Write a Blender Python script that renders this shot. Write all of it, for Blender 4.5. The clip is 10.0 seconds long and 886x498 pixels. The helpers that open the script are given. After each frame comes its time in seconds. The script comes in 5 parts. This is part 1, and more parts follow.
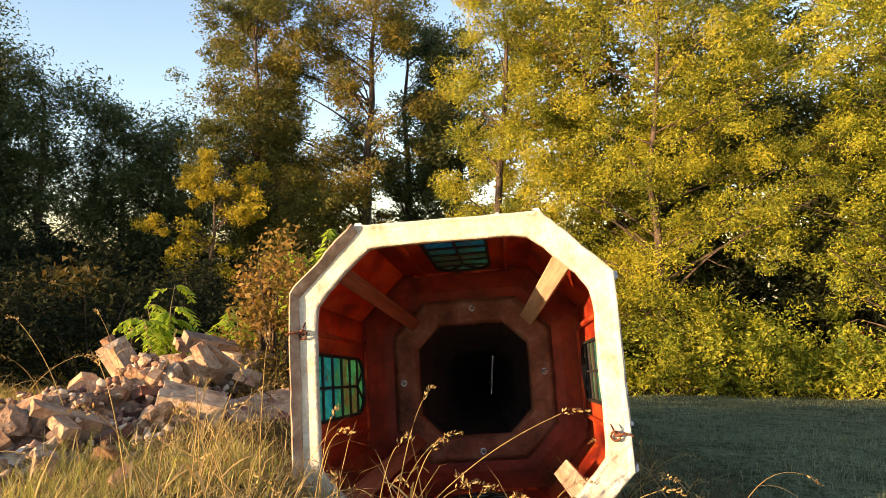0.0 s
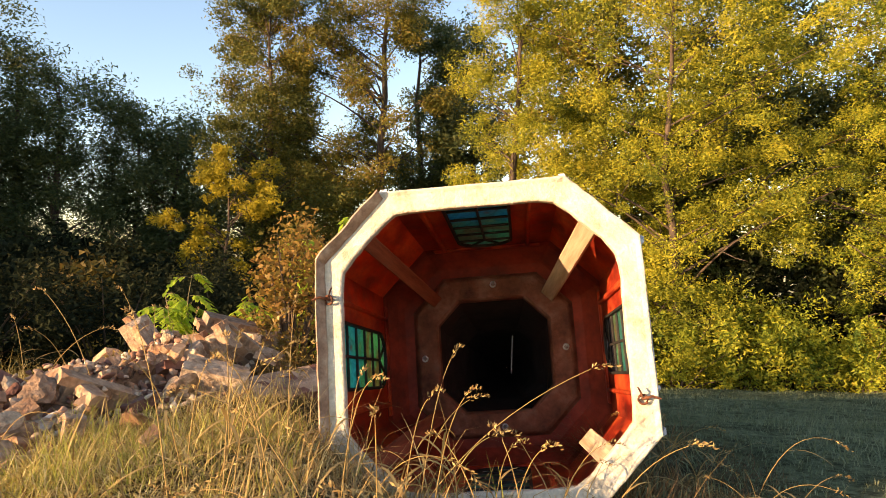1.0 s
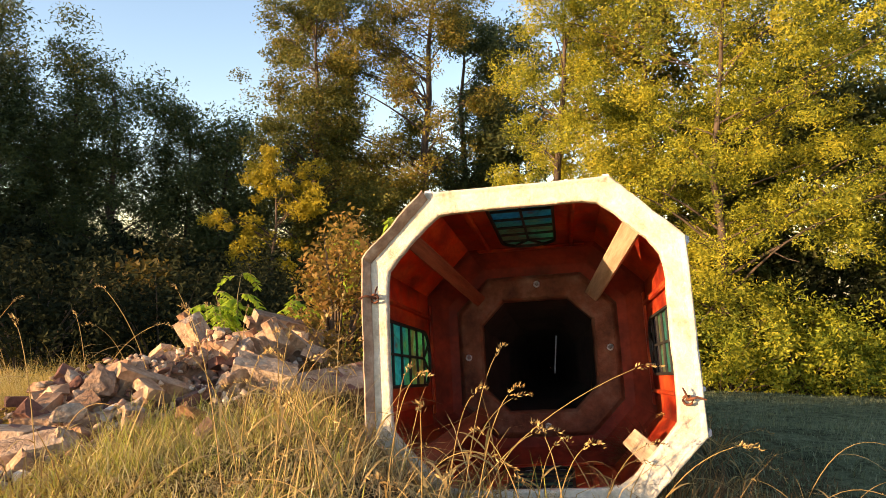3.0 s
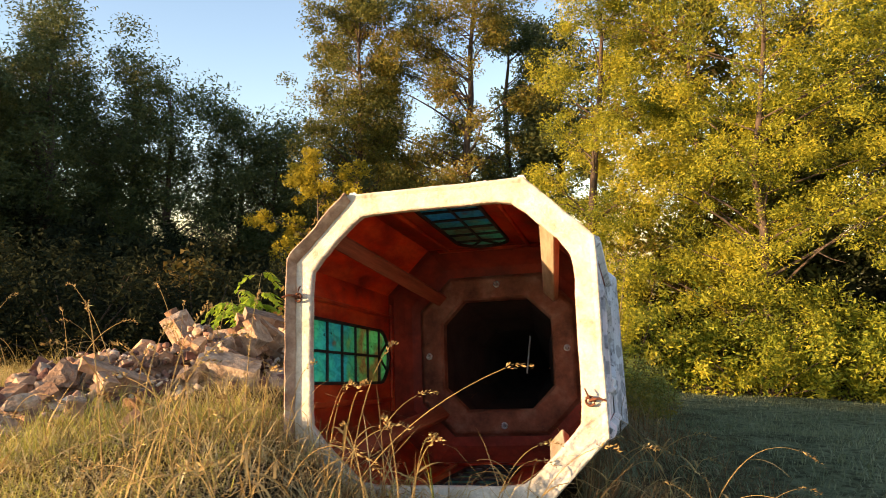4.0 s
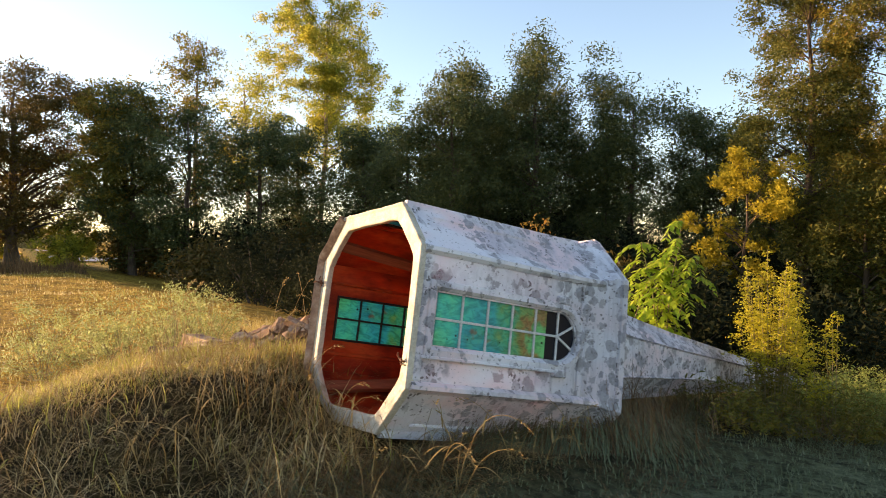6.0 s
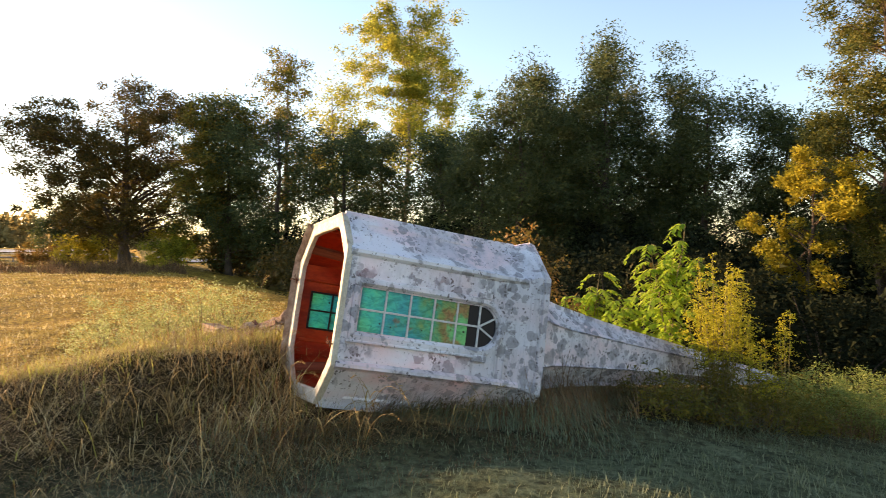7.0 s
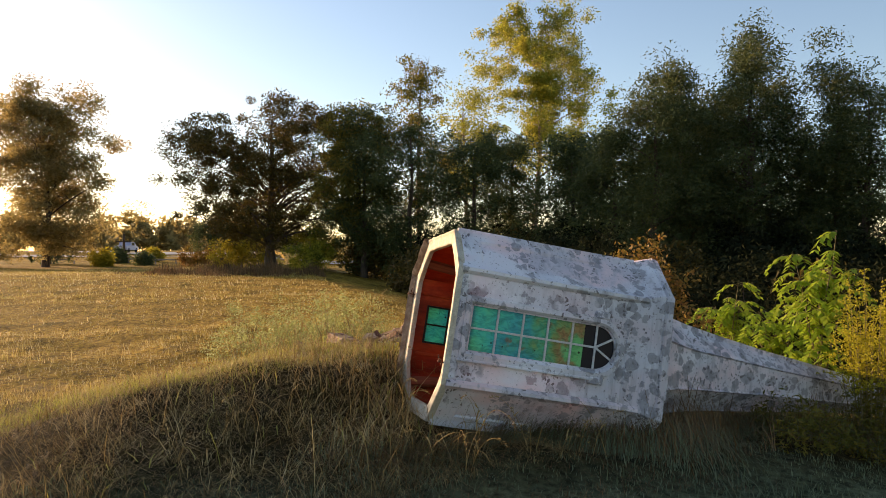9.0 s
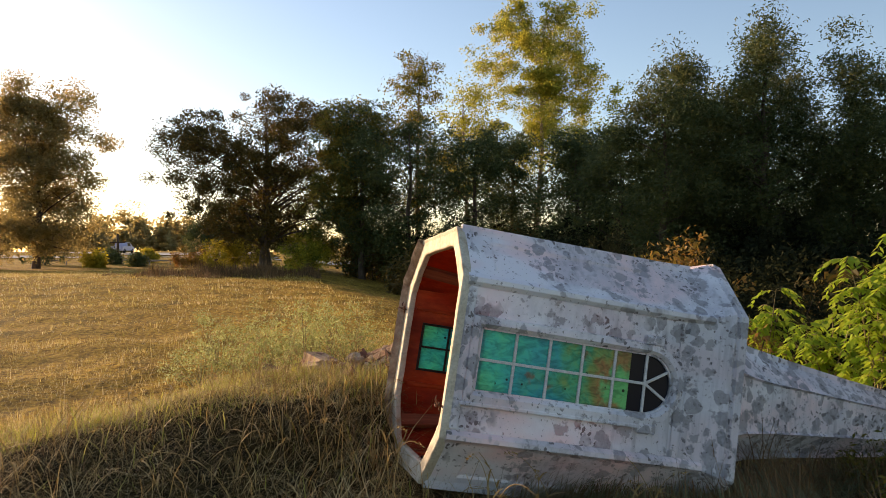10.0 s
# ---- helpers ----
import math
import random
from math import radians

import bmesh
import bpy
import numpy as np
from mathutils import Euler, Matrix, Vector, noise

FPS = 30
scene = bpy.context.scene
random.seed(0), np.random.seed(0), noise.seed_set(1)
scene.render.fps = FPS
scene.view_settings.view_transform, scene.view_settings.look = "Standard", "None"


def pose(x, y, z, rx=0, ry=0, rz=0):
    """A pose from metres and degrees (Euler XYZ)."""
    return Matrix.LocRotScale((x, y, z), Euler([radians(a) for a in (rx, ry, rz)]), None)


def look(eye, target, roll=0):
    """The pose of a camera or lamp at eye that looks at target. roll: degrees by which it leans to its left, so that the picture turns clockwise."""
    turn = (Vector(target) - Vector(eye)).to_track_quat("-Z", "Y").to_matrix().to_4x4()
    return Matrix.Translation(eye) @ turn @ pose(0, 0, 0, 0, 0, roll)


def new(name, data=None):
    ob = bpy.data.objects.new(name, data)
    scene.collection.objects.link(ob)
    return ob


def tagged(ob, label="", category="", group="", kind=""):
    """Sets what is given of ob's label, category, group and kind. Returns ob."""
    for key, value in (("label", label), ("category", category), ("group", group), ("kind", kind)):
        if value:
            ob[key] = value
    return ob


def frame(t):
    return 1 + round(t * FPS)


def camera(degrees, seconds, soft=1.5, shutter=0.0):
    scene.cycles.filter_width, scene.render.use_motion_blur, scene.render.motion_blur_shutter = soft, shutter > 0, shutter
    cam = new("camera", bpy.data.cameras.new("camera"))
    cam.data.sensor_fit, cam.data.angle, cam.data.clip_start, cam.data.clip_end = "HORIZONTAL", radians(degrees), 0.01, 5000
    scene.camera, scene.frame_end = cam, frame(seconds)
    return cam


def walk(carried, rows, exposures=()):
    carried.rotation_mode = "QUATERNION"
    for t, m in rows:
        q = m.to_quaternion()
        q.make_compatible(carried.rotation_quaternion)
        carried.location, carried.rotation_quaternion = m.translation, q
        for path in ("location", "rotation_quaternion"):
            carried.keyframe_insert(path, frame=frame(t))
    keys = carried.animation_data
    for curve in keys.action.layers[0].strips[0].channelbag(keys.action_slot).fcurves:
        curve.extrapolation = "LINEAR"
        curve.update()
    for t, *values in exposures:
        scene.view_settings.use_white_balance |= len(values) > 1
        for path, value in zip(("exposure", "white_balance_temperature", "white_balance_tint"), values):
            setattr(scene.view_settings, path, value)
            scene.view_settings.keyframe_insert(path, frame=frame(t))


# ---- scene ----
cam = camera(64.7, 10.0, 0.75, 0.15)
METRES, EYE = 8.0, 1.5
ROWS = [
    (0.0, 0.0, 0.0, 0.0, 4.87, 0.02, 0.06),
    (0.5, -0.0036, 0.002, -0.0116, 4.84, 0.0, 0.07),
    (1.0, -0.0083, -0.0011, -0.0201, 5.78, 0.01, 0.01),
    (1.5, -0.0108, -0.0037, -0.0203, 10.63, -0.0, 0.11),
    (2.0, -0.0124, -0.0055, -0.02, 10.22, -0.01, 0.14),
    (2.2, -0.0131, -0.0054, -0.0204, 9.02, 0.01, 0.14),
    (3.3, 0.0008, -0.0073, -0.0198, 9.89, -0.03, 0.03),
    (3.5, 0.0149, -0.0059, -0.0196, 11.35, -0.04, 0.12),
    (4.0, 0.0772, 0.0019, -0.0194, 14.27, -0.04, 0.11),
    (4.5, 0.1738, 0.0191, -0.0203, 20.59, -0.07, 0.14),
    (4.8, 0.2435, 0.032, -0.0191, 28.68, -0.14, 0.16),
    (5.0, 0.2892, 0.0437, -0.0192, 34.24, -0.08, 0.11),
    (5.3, 0.3587, 0.0628, -0.0178, 42.91, -0.07, 0.14),
    (5.5, 0.4053, 0.0774, -0.017, 48.26, -0.04, 0.08),
    (5.7, 0.4522, 0.0925, -0.0163, 53.1, -0.04, 0.05),
    (6.8, 0.6706, 0.1973, -0.0157, 60.79, 0.07, -0.02),
    (7.0, 0.6905, 0.2046, -0.015, 64.65, 0.09, -0.02),
    (7.2, 0.6982, 0.2108, -0.0151, 68.38, 0.15, -0.08),
    (7.5, 0.7068, 0.2107, -0.0149, 73.79, 0.17, -0.04),
    (8.0, 0.7084, 0.2129, -0.0165, 75.51, 0.2, -0.03),
    (8.5, 0.7094, 0.2172, -0.0018, 75.48, 0.2, -0.02),
    (9.0, 0.6872, 0.2267, 0.0005, 75.47, 0.22, -0.05),
    (9.5, 0.6217, 0.2466, -0.0006, 75.47, 0.24, -0.06),
    (10.0, 0.5233, 0.2699, 0.0036, 75.45, 0.24, -0.11),
]
walk(cam, [(t, pose(METRES * x, METRES * y, EYE + METRES * z, 90 + pitch, 0, yaw) @ pose(0, 0, 0, 0, 0, roll)) for t, x, y, z, yaw, pitch, roll in ROWS],
     exposures=[(0.0, 1.45, 6950, 19), (4.5, 1.42, 6950, 19), (5.5, 1.42, 6950, 20), (7.0, 1.52, 6900, 20), (7.5, 1.68, 7000, 21), (8.0, 1.1, 6800, 20), (8.5, 0.85, 6800, 19), (10.0, 0.8, 6800, 19)])

# ---- light ----
SUN_YAW, SUN_UP = 128.0, 9.5
world = bpy.data.worlds.new("sky")
scene.world = world
world.use_nodes = True
_n = world.node_tree.nodes
_sky = _n.new("ShaderNodeTexSky")
_sky.sky_type, _sky.sun_disc = "NISHITA", False
_sky.sun_elevation, _sky.sun_rotation = radians(SUN_UP), radians(-SUN_YAW)
_sky.air_density, _sky.dust_density, _sky.ozone_density = 1.0, 0.6, 1.5
world.node_tree.links.new(_sky.outputs[0], _n["Background"].inputs[0])
_n["Background"].inputs[1].default_value = 0.15
TO_SUN = Vector((-math.sin(radians(SUN_YAW)) * math.cos(radians(SUN_UP)), math.cos(radians(SUN_YAW)) * math.cos(radians(SUN_UP)), math.sin(radians(SUN_UP))))
sun = new("sun", bpy.data.lights.new("sun", "SUN"))
sun.data.energy, sun.data.angle, sun.data.color = 4.9, radians(0.6), (1.0, 0.70, 0.39)
sun.matrix_world = look(TO_SUN * 50, (0, 0, 0))


# ---- materials ----
def material(name, rough=0.8, metal=0.0, spec=0.3):
    m = bpy.data.materials.new(name)
    m.use_nodes = True
    b = m.node_tree.nodes["Principled BSDF"]
    b.inputs["Roughness"].default_value, b.inputs["Metallic"].default_value = rough, metal
    b.inputs["Specular IOR Level"].default_value = spec
    return m, m.node_tree.nodes, m.node_tree.links, b


def rgb(c):
    return (*c, 1.0)


def coords(nodes, links, scale=(1, 1, 1)):
    tc, mp = nodes.new("ShaderNodeTexCoord"), nodes.new("ShaderNodeMapping")
    mp.inputs["Scale"].default_value = scale
    links.new(tc.outputs["Object"], mp.inputs[0])
    return mp.outputs[0]


def noise_tex(nodes, links, vec, scale, detail=5.0, rough=0.6):
    n = nodes.new("ShaderNodeTexNoise")
    n.inputs["Scale"].default_value, n.inputs["Detail"].default_value, n.inputs["Roughness"].default_value = scale, detail, rough
    links.new(vec, n.inputs["Vector"])
    return n.outputs["Fac"]


def ramp(nodes, links, fac, stops):
    r = nodes.new("ShaderNodeValToRGB")
    e = r.color_ramp.elements
    while len(e) < len(stops):
        e.new(0.5)
    for i, (p, c) in enumerate(stops):
        e[i].position, e[i].color = p, rgb(c)
    links.new(fac, r.inputs[0])
    return r.outputs[0]


def mix(nodes, links, fac, a, b, mode="MIX"):
    m = nodes.new("ShaderNodeMix")
    m.data_type, m.blend_type = "RGBA", mode
    for s, v in ((m.inputs[0], fac), (m.inputs[6], a), (m.inputs[7], b)):
        if isinstance(v, bpy.types.NodeSocket):
            links.new(v, s)
        else:
            s.default_value = v if isinstance(v, float) else rgb(v)
    return m.outputs[2]


def bump(nodes, links, bsdf, height, strength, distance):
    b = nodes.new("ShaderNodeBump")
    b.inputs["Strength"].default_value, b.inputs["Distance"].default_value = strength, distance
    links.new(height, b.inputs["Height"])
    links.new(b.outputs[0], bsdf.inputs["Normal"])


def let_through(m, nodes, links, bsdf, colour, share):
    t, s = nodes.new("ShaderNodeBsdfTranslucent"), nodes.new("ShaderNodeMixShader")
    s.inputs[0].default_value = share
    if isinstance(colour, bpy.types.NodeSocket):
        links.new(colour, t.inputs[0])
    else:
        t.inputs[0].default_value = rgb(colour)
    links.new(bsdf.outputs[0], s.inputs[1])
    links.new(t.outputs[0], s.inputs[2])
    links.new(s.outputs[0], nodes["Material Output"].inputs[0])


def two_tone(name, stops, scale, rough=0.85, bump_at=None, stretch=(1, 1, 1), fine=None, each=False):
    """A surface whose colour runs over stops by a noise, with a second fine noise and a relief."""
    m, n, l, b = material(name, rough)
    v = coords(n, l, stretch)
    c = ramp(n, l, noise_tex(n, l, v, scale), stops)
    f = noise_tex(n, l, v, fine or scale * 9, 4)
    c = mix(n, l, 0.55, c, ramp(n, l, f, [(0.3, (0.45, 0.45, 0.45)), (0.7, (1, 1, 1))]), "MULTIPLY")
    if each:
        c = mix(n, l, 0.8, c, ramp(n, l, n.new("ShaderNodeObjectInfo").outputs["Random"], [(0.0, (0.42, 0.33, 0.30)), (0.4, (0.78, 0.70, 0.66)), (1.0, (1, 1, 1))]), "MULTIPLY")
    l.new(c, b.inputs["Base Color"])
    if bump_at:
        bump(n, l, b, f, 0.6, bump_at)
    return m


def leaf_material(name, stops, share=0.4, rough=0.55, patch=0.5, gloss=0.2):
    """Leaves: the colour differs from leaf to leaf and, more slowly, from bough to bough."""
    m, n, l, b = material(name, rough, 0, gloss)
    g = n.new("ShaderNodeNewGeometry")
    add, half = n.new("ShaderNodeMath"), n.new("ShaderNodeMath")
    half.operation, half.inputs[1].default_value = "MULTIPLY", 0.5
    l.new(g.outputs["Random Per Island"], half.inputs[0])
    big = n.new("ShaderNodeMath")
    big.operation = "MULTIPLY_ADD"
    big.inputs[1].default_value, big.inputs[2].default_value = patch * 2, 0.25 - patch
    l.new(noise_tex(n, l, coords(n, l), 0.55, 2), big.inputs[0])
    l.new(half.outputs[0], add.inputs[0])
    l.new(big.outputs[0], add.inputs[1])
    c = ramp(n, l, add.outputs[0], stops)
    l.new(c, b.inputs["Base Color"])
    let_through(m, n, l, b, c, share)
    return m


def paint_material():
    """Chalky white paint with grey lichen blotches and pits, and pink painted in for the glow of the red inside."""
    m, n, l, b = material("weathered_white_paint", 0.75)
    v = coords(n, l)
    wob = n.new("ShaderNodeVectorMath")
    wob.operation = "ADD"
    nc = n.new("ShaderNodeTexNoise")
    nc.inputs["Scale"].default_value, nc.inputs["Detail"].default_value = 14, 3
    l.new(v, nc.inputs["Vector"])
    sc = n.new("ShaderNodeVectorMath")
    sc.operation = "SCALE"
    sc.inputs["Scale"].default_value = 0.09
    l.new(nc.outputs["Color"], sc.inputs[0])
    l.new(v, wob.inputs[0])
    l.new(sc.outputs[0], wob.inputs[1])
    def cells(scale, lo, hi):
        vo = n.new("ShaderNodeTexVoronoi")
        vo.inputs["Scale"].default_value = scale
        l.new(wob.outputs[0], vo.inputs["Vector"])
        return ramp(n, l, vo.outputs["Distance"], [(lo, (1, 1, 1)), (hi, (0, 0, 0))])

    # more stains towards the rear end
    sep, rear = n.new("ShaderNodeSeparateXYZ"), n.new("ShaderNodeMapRange")
    l.new(v, sep.inputs[0])
    l.new(sep.outputs["Y"], rear.inputs["Value"])
    rear.inputs["From Min"].default_value, rear.inputs["From Max"].default_value = 0.6, 1.9
    rear.inputs["To Min"].default_value, rear.inputs["To Max"].default_value = 0.0, 0.05

    def stain(scale, detail, at, soft):
        add = n.new("ShaderNodeMath")
        l.new(noise_tex(n, l, v, scale, detail, 0.62), add.inputs[0])
        l.new(rear.outputs[0], add.inputs[1])
        return ramp(n, l, add.outputs[0], [(at, (0, 0, 0)), (at + soft, (1, 1, 1))])

    spot = mix(n, l, 1.0, mix(n, l, 1.0, cells(8.0, 0.33, 0.37), cells(5.2, 0.24, 0.27), "LIGHTEN"), stain(1.9, 4, 0.45, 0.05), "MULTIPLY")
    tiny = mix(n, l, 1.0, cells(24, 0.27, 0.31), stain(3.5, 3, 0.54, 0.05), "MULTIPLY")
    patch = stain(9, 8, 0.585, 0.04)
    wash = stain(1.7, 6, 0.43, 0.15)
    run = ramp(n, l, noise_tex(n, l, coords(n, l, (14, 14, 1.2)), 1.6, 5), [(0.5, (0, 0, 0)), (0.68, (1, 1, 1))])
    # the pink end imitates red light coming through the shell
    c = ramp(n, l, noise_tex(n, l, coords(n, l, (1, 0.6, 1.6)), 1.7, 2), [(0.42, (0.86, 0.86, 0.90)), (0.54, (0.90, 0.71, 0.72))])
    c = mix(n, l, mix(n, l, 1.0, wash, (0.7, 0.7, 0.7), "MULTIPLY"), c, (0.54, 0.54, 0.59))
    c = mix(n, l, mix(n, l, 1.0, mix(n, l, 1.0, run, wash, "MULTIPLY"), (0.55, 0.55, 0.55), "MULTIPLY"), c, (0.30, 0.30, 0.32))
    shade = ramp(n, l, noise_tex(n, l, v, 30, 5), [(0.3, (0.17, 0.17, 0.19)), (0.7, (0.40, 0.40, 0.43))])
    c = mix(n, l, mix(n, l, 1.0, spot, (0.8, 0.8, 0.8), "MULTIPLY"), c, shade)
    c = mix(n, l, mix(n, l, 1.0, patch, (0.7, 0.7, 0.7), "MULTIPLY"), c, (0.27, 0.27, 0.29))
    c = mix(n, l, tiny, c, (0.16, 0.16, 0.17))
    fleck = ramp(n, l, noise_tex(n, l, v, 42, 4), [(0.33, (0.2, 0.2, 0.2)), (0.38, (1, 1, 1))])
    c = mix(n, l, 0.8, c, fleck, "MULTIPLY")
    l.new(c, b.inputs["Base Color"])
    bump(n, l, b, mix(n, l, 0.5, mix(n, l, 0.6, spot, patch), noise_tex(n, l, v, 26, 7)), 0.7, 0.014)
    let_through(m, n, l, b, (0.9, 0.48, 0.36), 0.07)
    return m


def red_material():
    """The red inside of the shell: glass fibre that lets some sun through, with worn bands."""
    m, n, l, b = material("red_glass_fibre", 0.45, 0, 0.4)
    v = coords(n, l, (1.6, 0.6, 1.6))
    c = ramp(n, l, noise_tex(n, l, v, 3.2, 6), [(0.36, (0.07, 0.010, 0.006)), (0.5, (0.36, 0.035, 0.013)), (0.64, (0.62, 0.11, 0.03))])
    f = noise_tex(n, l, v, 25, 5)
    c = mix(n, l, 0.5, c, ramp(n, l, f, [(0.3, (0.5, 0.42, 0.4)), (0.6, (1, 1, 1))]), "MULTIPLY")
    l.new(c, b.inputs["Base Color"])
    bump(n, l, b, f, 0.35, 0.008)
    let_through(m, n, l, b, (0.80, 0.10, 0.025), 0.25)
    thin = ramp(n, l, noise_tex(n, l, coords(n, l, (2.5, 1.2, 2.5)), 2.6, 3), [(0.45, (0.10, 0.10, 0.10)), (0.64, (0.40, 0.40, 0.40))])
    l.new(thin, n["Mix Shader"].inputs[0])
    return m


def film_material():
    """Stained film: panes of teal, blue-green, olive and rusty brown that run into one another, with creases and dark spots."""
    m, n, l, b = material("teal_stained_film", 0.3, 0, 0.5)
    v = coords(n, l)
    sep, along = n.new("ShaderNodeSeparateXYZ"), n.new("ShaderNodeMath")
    l.new(v, sep.inputs[0])
    along.operation = "MULTIPLY_ADD"
    along.inputs[1].default_value = 0.75
    l.new(noise_tex(n, l, v, 4.5, 5, 0.6), along.inputs[0])
    reach = n.new("ShaderNodeMath")
    reach.operation, reach.inputs[1].default_value = "MULTIPLY", 0.52
    l.new(sep.outputs["Y"], reach.inputs[0])
    l.new(reach.outputs[0], along.inputs[2])
    c = ramp(n, l, along.outputs[0], [(0.40, (0.15, 0.52, 0.34)), (0.54, (0.06, 0.46, 0.46)), (0.66, (0.04, 0.37, 0.49)), (0.78, (0.09, 0.38, 0.30)), (0.86, (0.22, 0.34, 0.17)), (0.93, (0.28, 0.22, 0.13)), (1.0, (0.16, 0.46, 0.28))])
    red = ramp(n, l, noise_tex(n, l, v, 6.0, 4, 0.6), [(0.60, (0, 0, 0)), (0.68, (1, 1, 1))])
    c = mix(n, l, mix(n, l, 1.0, red, (0.7, 0.7, 0.7), "MULTIPLY"), c, (0.30, 0.13, 0.09))
    swirl = n.new("ShaderNodeTexNoise")
    swirl.inputs["Scale"].default_value, swirl.inputs["Detail"].default_value, swirl.inputs["Distortion"].default_value = 9, 6, 2.5
    l.new(coords(n, l, (1, 1, 2.2)), swirl.inputs["Vector"])
    c = mix(n, l, 0.75, c, ramp(n, l, swirl.outputs["Fac"], [(0.34, (0.38, 0.5, 0.5)), (0.58, (1, 1, 1))]), "MULTIPLY")
    spots = n.new("ShaderNodeTexVoronoi")
    spots.inputs["Scale"].default_value = 13
    l.new(v, spots.inputs["Vector"])
    few = ramp(n, l, noise_tex(n, l, v, 5, 2), [(0.52, (0, 0, 0)), (0.56, (1, 1, 1))])
    c = mix(n, l, mix(n, l, 1.0, ramp(n, l, spots.outputs["Distance"], [(0.10, (1, 1, 1)), (0.14, (0, 0, 0))]), few, "MULTIPLY"), c, (0.02, 0.03, 0.03))
    l.new(c, b.inputs["Base Color"])
    let_through(m, n, l, b, c, 0.6)
    return m


def wood(name, a, c, grain=(30, 1.5, 30)):
    return two_tone(name, [(0.3, a), (0.7, c)], 1.0, 0.8, 0.004, grain, 6)


PAINT, RED, FILM = paint_material(), red_material(), film_material()
RIM = two_tone("cream_gelcoat", [(0.3, (0.46, 0.36, 0.25)), (0.45, (0.66, 0.58, 0.44)), (0.75, (0.78, 0.73, 0.62))], 9, 0.7, 0.012, fine=60)
LIP = two_tone("brown_gelcoat", [(0.3, (0.24, 0.14, 0.09)), (0.5, (0.42, 0.28, 0.19)), (0.75, (0.62, 0.50, 0.38))], 11, 0.8, 0.010, fine=50)
# one timber twice: pale for the sunlit braces, reddened for bounce light
BRACE = wood("old_timber", (0.42, 0.28, 0.16), (0.70, 0.55, 0.38), (18, 1.2, 18))
RED_TIMBER = wood("red_bounce_timber", (0.20, 0.045, 0.02), (0.42, 0.13, 0.06), (18, 1.2, 18))
PLATE = two_tone("brown_board", [(0.3, (0.09, 0.035, 0.022)), (0.5, (0.24, 0.09, 0.05)), (0.75, (0.36, 0.21, 0.14))], 5, 0.85, 0.012, fine=26)
# a darker red than the chamber walls, mottled by noise
COVE = two_tone("dark_red_cove", [(0.3, (0.12, 0.022, 0.012)), (0.7, (0.40, 0.055, 0.025))], 4, 0.7, 0.01, fine=20)
# dark colour stands for the unlit depth of the throat and bolt holes
DARK = two_tone("shade_inside", [(0.3, (0.03, 0.02, 0.017)), (0.7, (0.07, 0.045, 0.04))], 5, 0.9)
BAR_IN = two_tone("dark_bar", [(0.3, (0.012, 0.012, 0.012)), (0.7, (0.04, 0.035, 0.03))], 20, 0.6)
BAR_OUT = two_tone("white_bar", [(0.3, (0.55, 0.55, 0.55)), (0.7, (0.78, 0.78, 0.78))], 25, 0.6)
RUST = two_tone("rusty_iron", [(0.3, (0.06, 0.02, 0.012)), (0.7, (0.22, 0.08, 0.035))], 40, 0.8, 0.003)
ZINC, *_ = material("zinc_bolt", 0.4, 0.8)
ZINC.node_tree.nodes["Principled BSDF"].inputs["Base Color"].default_value = (0.6, 0.6, 0.58, 1)
BLACKGLASS, _a, _b, _c = material("dark_pane", 0.25, 0, 0.1)
_c.inputs["Base Color"].default_value = (0.012, 0.013, 0.02, 1)
BARK = wood("bark", (0.045, 0.032, 0.022), (0.16, 0.11, 0.075), (9, 9, 1.4))
PALEBARK = wood("pale_bark", (0.16, 0.11, 0.07), (0.38, 0.28, 0.19), (9, 9, 1.4))
BRICK_M = two_tone("buff_brick", [(0.3, (0.27, 0.14, 0.08)), (0.5, (0.54, 0.34, 0.20)), (0.72, (0.80, 0.58, 0.38))], 6, 0.9, 0.02, fine=38, each=True)
RED_BRICK = two_tone("dusty_red_brick", [(0.3, (0.15, 0.065, 0.048)), (0.7, (0.36, 0.19, 0.135))], 8, 0.9, 0.015, fine=40, each=True)
MORTAR = two_tone("mortar", [(0.3, (0.22, 0.14, 0.09)), (0.5, (0.50, 0.36, 0.24)), (0.7, (0.80, 0.63, 0.45))], 9, 0.95, 0.03, fine=42, each=True)


def scrap_material():
    """Broken bits, each of its own tone between pale mortar and dusky red brick."""
    m, n, l, b = material("brick_scrap", 0.95)
    each = n.new("ShaderNodeNewGeometry").outputs["Random Per Island"]
    c = ramp(n, l, each, [(0.0, (0.16, 0.075, 0.055)), (0.35, (0.34, 0.19, 0.125)), (0.6, (0.52, 0.35, 0.22)), (0.85, (0.72, 0.54, 0.37)), (1.0, (0.82, 0.68, 0.52))])
    f = noise_tex(n, l, coords(n, l), 45, 4)
    l.new(mix(n, l, 0.6, c, ramp(n, l, f, [(0.3, (0.4, 0.38, 0.36)), (0.7, (1, 1, 1))]), "MULTIPLY"), b.inputs["Base Color"])
    bump(n, l, b, f, 0.6, 0.012)
    return m


